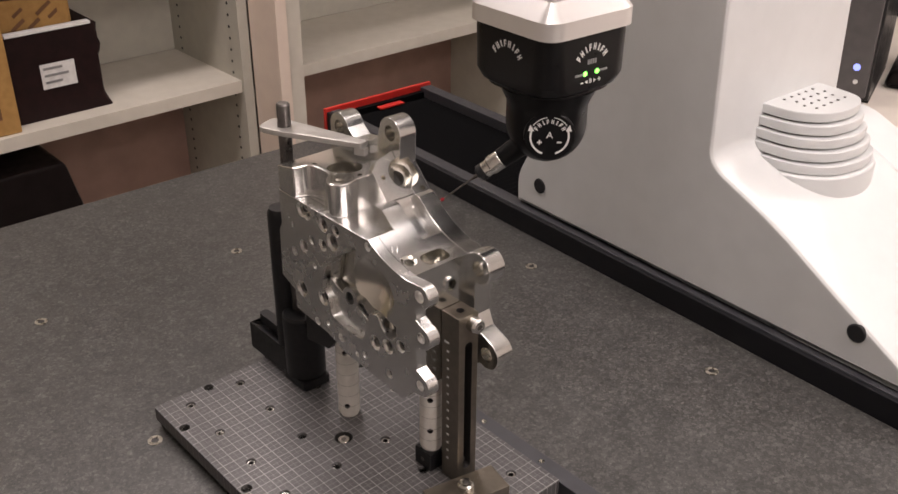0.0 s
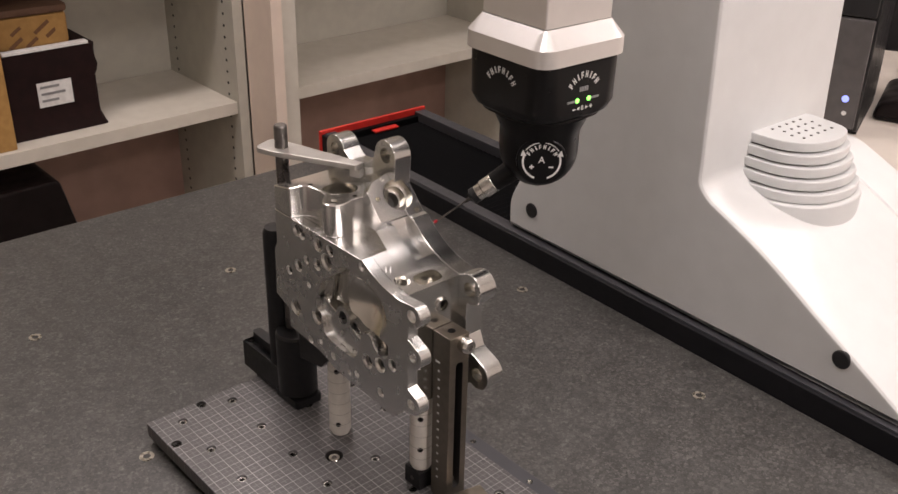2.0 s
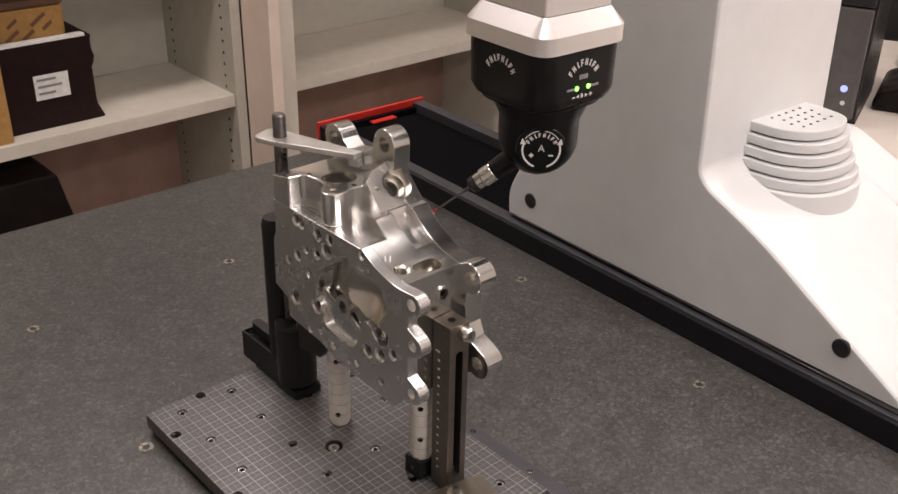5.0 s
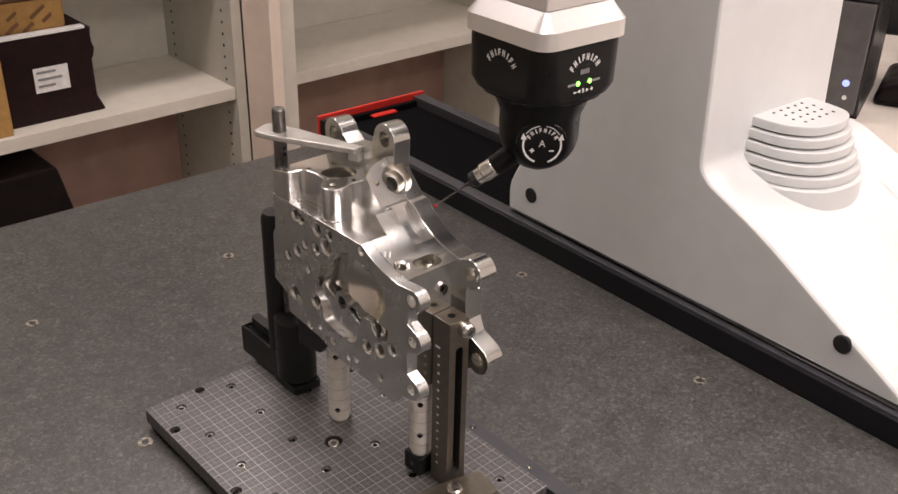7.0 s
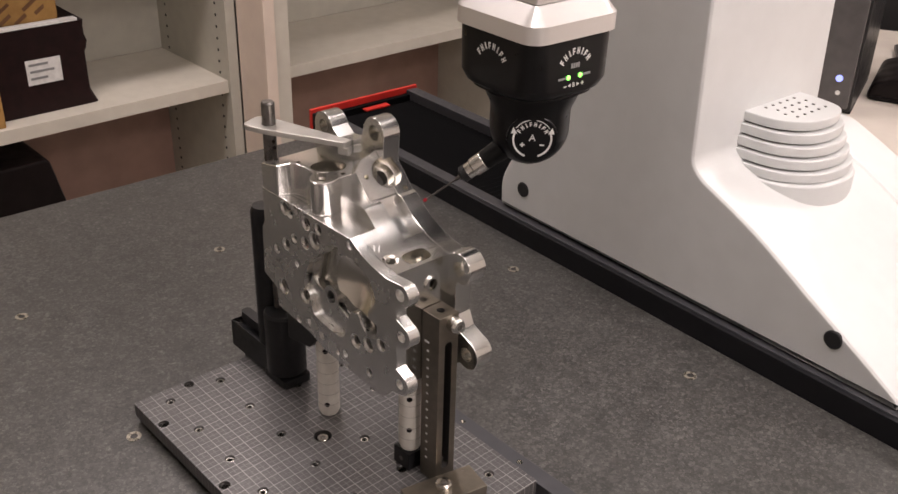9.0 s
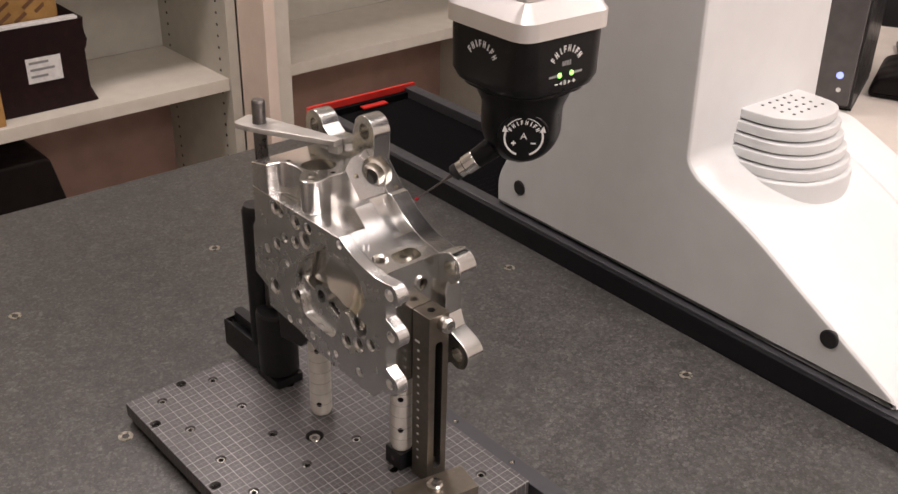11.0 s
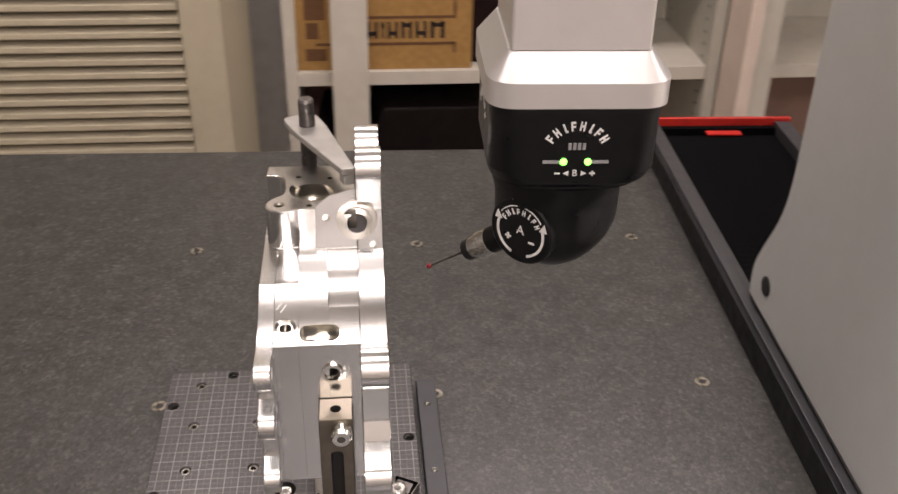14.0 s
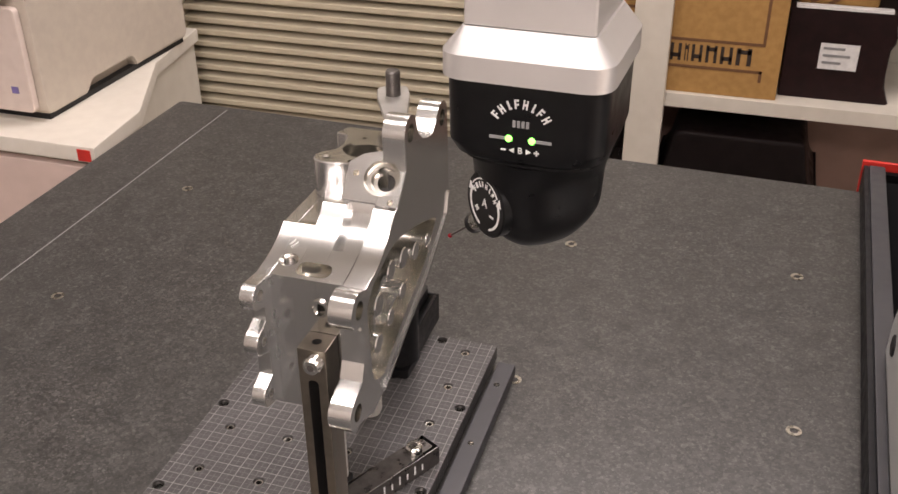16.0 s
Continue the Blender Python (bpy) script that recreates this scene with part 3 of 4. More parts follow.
# ---- low cabinet with a printer ----
low = thing("low_cabinet", "low cabinet with white top and pale pink doors", "cabinet", "", (-1.1, 0.56, FLOOR))
part("top", prism([(-0.55, -0.012), (0.462, -0.012), (0.445, 0.15), (0.335, 0.38), (0.3, 0.6), (-0.55, 0.6)], 0.752, 0.78, "xy", 0.003), WHITE_TOP, low)
part("body", prism([(-0.54, 0.012), (0.455, 0.012), (0.438, 0.145), (0.328, 0.375), (0.293, 0.59), (-0.54, 0.59)], 0.0, 0.7515, "xy"), CREAM, low)
dl = part("door", box(-0.04, 0.455, -0.008, 0.0115, 0.02, 0.74, 0.003), PINK_DOOR, low)
part("handle", rod((0.02, -0.02, 0.5), (0.02, -0.02, 0.6), 0.005), BLACK_ANO, dl)
dl = part("door", box(-0.535, -0.045, -0.008, 0.0115, 0.02, 0.74, 0.003), PINK_DOOR, low)
part("handle", rod((-0.1, -0.02, 0.5), (-0.1, -0.02, 0.6), 0.005), BLACK_ANO, dl)
part("red_sticker", box(0.43, 0.4545, -0.0138, -0.0122, 0.755, 0.775), RED, low, "small red sticker")

pr = thing("laser_printer", "beige and cream office laser printer", "printer", "", (-1.0, 0.62, -0.12))
body = prism(rounded([(0.0, 0.01), (0.46, 0.01), (0.46, 0.28), (0.4, 0.36), (0.02, 0.36), (0.0, 0.3)], 0.02), -0.23, 0.228, "yz", 0.008)
shell = part("shell", body, PRINTER, pr)
cut(shell, [prism(rounded([(0.1, 0.0), (0.28, 0.0), (0.26, 0.035), (0.13, 0.035)], 0.01), 0.205, 0.3, "yz")])
part("foot_strip", box(-0.22, 0.22, 0.012, 0.45, 0.0, 0.0098), BLACK_ANO, pr)
part("front_cover", prism(rounded([(-0.23, 0.02), (0.215, 0.02), (0.215, 0.2), (-0.23, 0.2)], 0.012), -0.016, -0.0005, "xz", 0.004), PRINTER_PALE, pr)
part("tray_front", prism(rounded([(-0.2, 0.03), (0.14, 0.03), (0.14, 0.1), (-0.2, 0.1)], 0.008), -0.024, -0.0165, "xz", 0.003), PRINTER_PALE, pr)
part("upper_front", prism(rounded([(-0.23, 0.212), (0.215, 0.212), (0.215, 0.33), (-0.23, 0.33)], 0.03), -0.04, -0.0005, "xz", 0.012), PRINTER_PALE, pr)
part("side_rib", prism([(0.24, 0.36), (0.27, 0.36), (0.258, 0.2)], 0.2285, 0.236, "yz"), PRINTER, pr)
part("side_rib", prism([(0.12, 0.3), (0.2, 0.36), (0.19, 0.22), (0.16, 0.2)], 0.2285, 0.234, "yz"), PRINTER, pr)
bars([(0.185, 0.06, 0.014, 0.012)], material("violet_mark", (0.2, 0.16, 0.4), 0.6), pr, Matrix.Translation((0, -0.0165, 0)) @ FRONT, "mark")

# ---- desk with a computer beyond the machine ----
desk = thing("desk", "pale laminate desk beyond the machine", "desk", "", (1.75, -0.2, FLOOR))
part("top", box(-0.77, 0.9, -1.4, 0.5, 0.84, 0.87, 0.003), DESK, desk)
part("apron", box(-0.75, -0.73, -1.38, 0.48, 0.0, 0.839), PINK_DOOR, desk)
part("apron", box(0.86, 0.88, -1.38, 0.48, 0.0, 0.839), PINK_DOOR, desk)
pc = thing("computer_tower", "black computer tower with grey front on the desk", "computer", "", (1.43, 0.19, -0.03), -70)
part("case", box(-0.085, 0.085, -0.172, 0.06, 0.005, 0.44, 0.004), PC_BLACK, pc)
part("front_panel", box(-0.08, 0.08, -0.184, -0.1725, 0.012, 0.2, 0.004), PC_GREY, pc)
part("upper_panel", box(-0.08, 0.08, -0.184, -0.1725, 0.203, 0.436, 0.004), PC_BLACK, pc, "glossy black drive cover")
part("foot", box(-0.085, 0.085, -0.165, 0.05, 0.0, 0.0045), BLACK_ANO, pc)
part("power_light", lathe([(0.006, 0), (0.006, 0.001)], (0.058, -0.1841, 0.065), (0, -1, 0), 12), LED_BLUE, pc)
part("power_button", lathe([(0.004, 0), (0.004, 0.001)], (0.06, -0.1841, 0.04), (0, -1, 0), 12), PRINT, pc)
mouse = thing("black_handset", "black rounded handset lying on the desk", "handset", "", (1.5, 0.05, -0.03), -70)
part("shell", prism(rounded([(-0.06, 0), (0.06, 0), (0.055, 0.035), (0.0, 0.05), (-0.055, 0.03)], 0.012), -0.09, 0.09, "xz", 0.01), BLACK_BAG, mouse)
scr = thing("monitor", "black monitor standing on the desk", "monitor", "", (1.73, 0.05, -0.03), -60)
part("foot", box(-0.12, 0.12, -0.08, 0.08, 0, 0.012, 0.004), PC_BLACK, scr)
part("stem", box(-0.025, 0.025, -0.02, 0.02, 0.0125, 0.06, 0.004), PC_BLACK, scr)
part("panel", box(-0.17, 0.2, -0.02, 0.03, 0.0605, 0.4, 0.008), PC_BLACK, scr)
for k in range(3):
    cu = bpy.data.curves.new("desk_cable", "CURVE")
    cu.dimensions, cu.bevel_depth = "3D", 0.003
    sp = cu.splines.new("BEZIER")
    sp.bezier_points.add(3)
    for q, p in enumerate(sp.bezier_points):
        p.co = (1.56 + 0.035 * q, 0.02 + 0.03 * math.sin(q * 2.1 + k * 1.7) - 0.02 * k, -0.026 + 0.05 * (q % 2) * (1 + 0.4 * k))
        p.handle_left_type = p.handle_right_type = "AUTO"
    cu.materials.append(BLACK_ANO)
    tagged(new("desk_cable", cu), "thin black cable looped on the desk", "cable", "desk cables")


# ---- measuring machine: carriage, column, ram ----
CARRY = -0.04    # the carriage along its rail
mach = thing("measuring_machine", "white coordinate measuring machine carriage with column, vent and black ram", "measuring machine", "", (0.494, CARRY, -0.001), -2.3)
side_line = [(0.135, 0.029), (0.137, 0.062), (0.126, 0.085), (0.092, 0.145), (0.0915, 0.5), (0.09, 1.25), (-0.125, 1.25), (-0.128, 0.5), (-0.137, 0.178), (-0.149, 0.166),
             (-0.217, 0.137), (-0.288, 0.095), (-0.354, 0.058), (-0.388, 0.038), (-0.394, 0.029)]
part("column", prism(rounded(side_line, [0.003, 0.02, 0.03, 0.04, 0.05, 0.02, 0.02, 0.05, 0.03, 0.02, 0.05, 0.05, 0.03, 0.008, 0.003], 6), 0.0, 0.215, "yz", 0.005, 3), MACHINE, mach)
deck_line = [(0.13, 0.029), (0.1, 0.13), (-0.13, 0.168), (-0.149, 0.1655), (-0.217, 0.1365), (-0.288, 0.0945), (-0.354, 0.0575), (-0.388, 0.0375), (-0.393, 0.029)]
part("base", prism(rounded(deck_line, [0.003, 0.03, 0.03, 0.02, 0.05, 0.05, 0.03, 0.008, 0.003], 6), 0.2155, 0.285, "yz", 0.006, 3), MACHINE, mach)
for cy, cz in ((0.096, 0.062), (-0.318, 0.066)):
    part("cap", lathe([(0.0092, -0.004), (0.0092, 0.001), (0.008, 0.0018), (0, 0.0019)], (0, cy, cz), (-1, 0, 0)), MACHINE_CAP, mach, "round black plug")
part("arm", box(-0.32, 0.1, -0.12, 0.08, 1.0, 1.18, 0.01), MACHINE, mach)
part("rear_bearing", box(0.05, 0.28, -0.36, 0.12, 0.0285, 0.03), MACHINE_CAP, mach)

# vent hood on the foot of the column: five stacked rounded lips
vent = part("vent_hood", box(0.09, 0.16, -0.17, -0.1285, 0.14, 0.205, 0.004), MACHINE, mach, "white ribbed vent hood")


def lobe(s, r):
    """Outline of a lip in xy: straight flank on one side, broad rounded nose; s scales it outward from the column's face."""
    cx, half, out = 0.126, 0.05 * s, 0.07 * s + r
    wall = -0.1275
    pts = [(cx - half, wall), (cx - half * 0.93, wall - out * 0.62), (cx - half * 0.5, wall - out * 0.97), (cx + half * 0.25, wall - out * 1.06),
           (cx + half * 0.9, wall - out * 0.9), (cx + half, wall - out * 0.45), (cx + half, wall)]
    return rounded(pts, [0.0, 0.03, 0.03, 0.03, 0.025, 0.03, 0.0], 6)


for k in range(5):
    zz = 0.216 - 0.0122 * k
    s = 1.0 + 0.06 * k
    part("lip", prism(lobe(s, 0.001 * k), zz - 0.0102, zz, "xy", 0.0016, 3), MACHINE, vent)
    # dark layer painted as the shade between two lips
    part("gap_shade", prism(lobe(s * 0.94, -0.003), zz - 0.0121, zz - 0.0103, "xy"), DARK_STEEL, vent)
part("skirt", prism(lobe(1.3, 0.004), 0.105, 0.1565, "xy", 0.004, 3), MACHINE, vent)
# vent holes are dark discs that stand for the shade in them
dot = None
for i in range(5):
    for j in range(4):
        if dot is None:
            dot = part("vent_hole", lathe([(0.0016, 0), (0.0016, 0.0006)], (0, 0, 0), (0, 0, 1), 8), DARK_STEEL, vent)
            ob = dot
        else:
            ob = new("vent_hole", dot.data)
            ob.parent = vent
        ob.location = (0.101 + 0.0125 * i + 0.004 * (j % 2), -0.144 - 0.0115 * j, 0.2162)

# ---- ram and probe head ----
HX, HY, HZ = 0.247, -0.178, 0.3575      # axis of the head, underside of its flange


def square(half, r, seg=6):
    return rounded([(-half, -half), (half, -half), (half, half), (-half, half)], r, seg)


ram = thing("machine_ram", "black square ram with silver end block hanging from the arm", "ram", "", (HX, HY, HZ), -2.3)
part("ram_tube", prism(square(0.029, 0.0015), 0.0965, 0.85, "xy"), RAM_BLACK, ram)
part("ram_collar", prism(square(0.0297, 0.0015), 0.083, 0.096, "xy"), BLACK_ANO, ram)
part("end_block_lip", prism(square(0.037, 0.003), 0.0665, 0.0825, "xy", 0.003), SATIN, ram)
part("end_block", prism(square(0.0345, 0.002), 0.026, 0.066, "xy"), SATIN, ram)
fl = bmesh.new()
loops = []
for half, r, z in ((0.046, 0.016, 0.0), (0.046, 0.016, 0.013), (0.0355, 0.004, 0.0255)):
    loops.append([fl.verts.new((u, v, z)) for u, v in square(half, r)])
for a, b in zip(loops, loops[1:]):
    for i in range(len(a)):
        j = (i + 1) % len(a)
        fl.faces.new((a[i], a[j], b[j], b[i]))
fl.faces.new(loops[0][::-1])
fl.faces.new(loops[-1])
part("flange", fl, SATIN, ram)

head = thing("probe_head", "black two-axis probe head with green lights and round dial marking", "probe head", "", (HX, HY, HZ - 0.0005), -2.3)
sk = bmesh.new()
loops = []
for half, r, z in ((0.0425, 0.014, 0.0), (0.0435, 0.016, -0.004), (0.0435, 0.018, -0.036), (0.042, 0.024, -0.043), (0.0395, 0.028, -0.0455), (0.0395, 0.028, -0.047)):
    loops.append([sk.verts.new((u, v, z)) for u, v in square(half, r, 8)])
for a, b in zip(loops, loops[1:]):
    for i in range(len(a)):
        j = (i + 1) % len(a)
        sk.faces.new((a[i], a[j], b[j], b[i]))
sk.faces.new(loops[0])
sk.faces.new(loops[-1][::-1])
upper = part("upper_body", sk, HEAD_BLACK, head)
NA = Vector((-0.64, -0.77, 0)).normalized()
SA = Vector((-0.77, 0.64, 0)).normalized()
AZ = -0.0785                           # height of the swivel axis under the flange
lower = bmesh.new()
rings = []
N = 40
for k in range(17):
    q = k / 16
    z = -0.0475 - q * 0.062
    ring = []
    for i in range(N):
        a = 2 * math.pi * i / N
        c, s = math.cos(a), math.sin(a)
        # along the swivel axis the body keeps its length, across it rounds off like a barrel
        across = 0.0315 + 0.0065 * max(0.0, 1 - q * 4.5)
        if z < AZ:
            across = 0.0315 * math.sqrt(max(0.0009, 1 - ((z - AZ) / 0.0313) ** 2))
        along_f = 0.0385 - 0.004 * q
        along_b = 0.0385 - 0.005 * q - 0.02 * max(0.0, q - 0.6)
        if z < AZ:
            fade = math.sqrt(max(0.06, 1 - 0.88 * ((z - AZ) / 0.0313) ** 2))
            along_f, along_b = along_f * fade, along_b * fade
        p = 2.4
        rad = (abs(c) ** p + abs(s) ** p) ** (-1 / p)
        u, v = rad * c * (along_f if c > 0 else along_b), rad * s * across
        w = NA * u + SA * v
        ring.append(lower.verts.new((w.x, w.y, z)))
    rings.append(ring)
for a, b in zip(rings, rings[1:]):
    for i in range(N):
        j = (i + 1) % N
        lower.faces.new((a[i], a[j], b[j], b[i]))
lower.faces.new(rings[0])
lower.faces.new(rings[-1][::-1])
low_body = part("swivel_body", lower, HEAD_BLACK, head, "", 50)


def plane_at(point, normal, up=(0, 0, 1)):
    z = Vector(normal).normalized()
    y = (Vector(up) - z * Vector(up).dot(z)).normalized()
    x = y.cross(z)
    return Matrix(((x.x, y.x, z.x, point[0]), (x.y, y.y, z.y, point[1]), (x.z, y.z, z.z, point[2]), (0, 0, 0, 1)))


# strokes of the arched marks, (x, y, width, height) in units of one mark
GLYPHS = [[(-0.32, 0, 0.3, 1.0), (0.12, 0.38, 0.6, 0.22), (0.1, -0.05, 0.5, 0.2)],
          [(-0.32, 0, 0.28, 1.0), (0.34, 0, 0.28, 1.0), (0, 0.0, 0.5, 0.24)],
          [(0, 0, 0.36, 1.0), (0.12, -0.4, 0.5, 0.2)]]


def arch(radius, a0, a1, count, width, height, mat, parent, m, name="lettering_bar"):
    """An arch of small bars, in place of arched lettering."""
    bm = bmesh.new()
    for i in range(count):
        a = a0 + (a1 - a0) * i / (count - 1)
        q = pose(radius * math.sin(radians(a)), radius * math.cos(radians(a)), 0, 0, 0, -a)
        for bx, by, bw, bh in GLYPHS[i % 3]:
            add(bm, box((bx - bw / 2) * width, (bx + bw / 2) * width, (by - bh / 2) * height, (by + bh / 2) * height, -0.0001, 0.0003), q)
    bmesh.ops.transform(bm, matrix=m, verts=bm.verts)
    return part(name, bm, mat, parent, "", 0)


for nrm in ((0, -1, 0), (-1, 0, 0)):
    pt = (nrm[0] * 0.0437, nrm[1] * 0.0437, -0.026)
    m = plane_at(pt, nrm)
    arch(0.0165, -55, 55, 8, 0.0028, 0.005, PRINT, upper, m)
    if nrm[1]:
        bars([(-0.0035 + 0.0024 * i, 0.0055, 0.0016, 0.0036) for i in range(4)], PRINT_DIM, upper, m, "model_bar")
        bars([(-0.0125, -0.003, 0.0085, 0.0016), (0.0125, -0.003, 0.0085, 0.0016)], PRINT_DIM, upper, m, "caption_bar")
        for lx in (-0.0062, 0.0062):
            part("status_light", lathe([(0.0019, 0), (0.0019, 0.0006), (0.0012, 0.0012)], m @ Vector((lx, -0.003, 0)), nrm, 14), LED, upper, "glowing green light")
        bars([(-0.009, -0.0095, 0.0028, 0.0008), (0.009, -0.0095, 0.0028, 0.0008), (0.009, -0.0095, 0.0008, 0.0028)], PRINT, upper, m, "sign_mark")
        lettering("letter", "B", 0.005, PRINT, upper, m @ pose(0, -0.0095, 0.0001), 0.0002)
        for sx in (-1, 1):
            tri = prism([(sx * 0.0032, -0.0081), (sx * 0.0032, -0.0109), (sx * 0.006, -0.0095)], 0.0, 0.0004, "xy")
            bmesh.ops.transform(tri, matrix=m, verts=tri.verts)
            part("arrow_mark", tri, PRINT, upper)
dial_at = NA * 0.0362
m = plane_at((dial_at.x, dial_at.y, AZ), NA)
bm = lathe([(0.0195, -0.014), (0.0195, 0.0), (0.0185, 0.0008), (0, 0.0008)], (0, 0, 0))
bmesh.ops.transform(bm, matrix=m, verts=bm.verts)
dial = part("dial", bm, HEAD_BLACK, low_body, "round dial with white markings")
md = m @ pose(0, 0, 0.0009)
arch(0.0122, -58, 58, 8, 0.0021, 0.0034, PRINT, dial, md)
bm = bmesh.new()
for sgn in (-1, 1):
    pts = [(sgn * r * math.sin(radians(a)), r * math.cos(radians(a))) for r, aa in ((0.0152, range(70, 161, 10)), (0.0138, range(160, 69, -10))) for a in aa]
    add(bm, prism(pts, -0.0001, 0.0003, "xy"))
    add(bm, prism([(sgn * 0.0118, 0.0045), (sgn * 0.0165, 0.0045), (sgn * 0.0148, 0.0095)], -0.0001, 0.0003, "xy"))
pts = arc(0, 0, 0.0158, 35, 145, 20) + arc(0, 0, 0.0152, 145, 35, 20)
add(bm, prism(pts, -0.0001, 0.0003, "xy"))
bmesh.ops.transform(bm, matrix=md, verts=bm.verts)
part("dial_arc", bm, PRINT, dial, "", 0)
lettering("letter", "A", 0.0075, PRINT, dial, md @ pose(0, 0.001, 0.0001), 0.0002)
bars([(-0.0075, -0.0045, 0.0036, 0.001), (-0.0075, -0.0045, 0.001, 0.0036), (0.0075, -0.0045, 0.0036, 0.001)], PRINT, dial, md, "sign_mark")
DIR = (SA * math.cos(radians(38)) + Vector((0, 0, -math.sin(radians(38))))).normalized()
p0 = Vector((NA.x * 0.012, NA.y * 0.012, AZ - 0.002)) + DIR * 0.024
probe = part("probe_module", lathe([(0.009, 0), (0.0085, 0.012), (0.0082, 0.013), (0.0082, 0.0195)], p0, DIR), HEAD_BLACK, low_body)
part("probe_collar", lathe([(0.0074, 0.0197), (0.0078, 0.0205), (0.0078, 0.03), (0.0066, 0.031), (0.0066, 0.036)], p0, DIR), STEEL, probe, "bright steel collar")
part("probe_ring", lathe([(0.0068, 0.0362), (0.0068, 0.041), (0.004, 0.043)], p0, DIR), BLACK_ANO, probe)
stylus = part("stylus", lathe([(0.0018, 0.0432), (0.0014, 0.048), (0.0008, 0.05), (0.0008, 0.077)], p0, DIR, 12), DARK_STEEL, probe)
part("ruby_tip", lathe([(0.0002, 0.0768), (0.0012, 0.0776), (0.0016, 0.079), (0.0012, 0.0804), (0, 0.081)], p0, DIR, 12), material("ruby", (0.3, 0.02, 0.03), 0.15), stylus, "small ruby ball")


# ---- fixture plate on the granite ----
PT = 0.02        # top of the fixture plate
fix = thing("fixture_plate", "dark grid-scribed fixture plate with threaded holes, on the granite", "fixture plate")
plate = part("plate", prism(rounded([(-0.026, -0.281), (0.1745, -0.281), (0.1745, 0.0185), (-0.026, 0.0185)], 0.002), 0.006, PT, "xy", 0.0012), PLATE, fix)
holes = []
HOLES = [(0.05 * i, -0.05 * j) for i in range(4) for j in range(6)]
for hx, hy in HOLES:
    holes.append(lathe([(0.0034, PT - 0.011), (0.0034, PT - 0.001), (0.0044, PT), (0.0044, PT + 0.002)], (hx, hy, 0), (0, 0, 1), 18))
HALF = [(-0.0195, -0.025), (-0.0195, -0.125), (-0.0195, -0.225), (0.025, 0.0122), (0.125, 0.0122), (0.168, -0.075), (0.168, -0.175)]
for hx, hy in HALF:
    holes.append(rod((hx, hy, PT - 0.009), (hx, hy, PT + 0.002), 0.0047, 20))
for bx, by in ((0.075, -0.125),):
    holes.append(rod((bx, by, PT - 0.0105), (bx, by, PT + 0.002), 0.0078, 24))
# hole walls coloured near-black, with the shade of the holes painted in
cut(plate, holes, 35, HOLE_SHADE)
# steel rings added to give the edge holes their bright crescent glints
for hx, hy in HALF:
    part("rim_glint", tube(0.0034, 0.0046, 0.006, (hx, hy, PT - 0.0085), (0, 0, 1), 20), STEEL, fix)
for hx, hy in HOLES:
    part("thread_bush", tube(0.0022, 0.0034, 0.0072, (hx, hy, PT - 0.0085), (0, 0, 1), 16), STEEL, fix)


def cap_screw(parent, at, r=0.006, h=0.005, axis=(0, 0, 1), name="screw"):
    """A socket-head screw: chamfered head and a hexagon disc, dark as the socket's shade."""
    s = part(name, lathe([(r * 0.96, 0), (r, h * 0.15), (r, h * 0.75), (r * 0.8, h), (r * 0.45, h)], at, axis, 24), STEEL, parent, "bright socket-head screw")
    part("socket", lathe([(r * 0.42, h * 0.6), (r * 0.42, h + 0.0001)], at, axis, 6), DARK_STEEL, s)
    return s


for bx, by in ((0.075, -0.125),):
    cap_screw(fix, (bx, by, PT - 0.0075), 0.0058, 0.006)
for fx, fy in ((-0.015, 0.008), (0.162, 0.008), (-0.015, -0.27), (0.162, -0.27)):
    part("foot", rod((fx, fy, 0), (fx, fy, 0.006), 0.007), BLACK_ANO, fix)
# black slab added as the shadow in the gap below the plate
part("underside_shade", box(-0.02, 0.168, -0.275, 0.012, 0.001, 0.0058), BLACK_ANO, fix)
bar = thing("stop_bar", "dark grey stop bar with small holes beside the fixture plate", "bar", "", (0.188, -0.15, 0))
stop = part("bar", box(-0.0095, 0.0065, -0.16, 0.156, 0, 0.0125, 0.0012), RAIL_TOP, bar)
cut(stop, [rod((-0.002, yy, 0.006), (-0.002, yy, 0.02), 0.0026, 14) for yy in (-0.1, -0.03, 0.045, 0.123)], 35, STEEL)

# ---- workpiece: machined aluminium valve block (yz outlines, x is its thickness) ----
work = thing("valve_block", "machined bright aluminium valve block held in clamps, with bores and ears", "machined part")


# side plate with the row of small front ears
def front(cy, cz, r, n=9):
    """A rounded ear bulging to the front of an outline."""
    return [(cy - r * math.cos(radians(a)), cz + r * math.sin(radians(a))) for a in [-80 + 160 * k / n for k in range(n + 1)]]


side = [(-0.0535, 0.2263), (-0.0535, 0.196), (-0.0495, 0.189), (-0.048, 0.146), (-0.066, 0.139), (-0.067, 0.122), (-0.111, 0.118), (-0.133, 0.111), (-0.206, 0.107), (-0.2175, 0.1195)]
side += front(-0.2275, 0.130, 0.0088) + [(-0.2225, 0.142), (-0.2225, 0.1605)]
side += front(-0.229, 0.172, 0.009) + [(-0.2225, 0.1845), (-0.2225, 0.1945)]
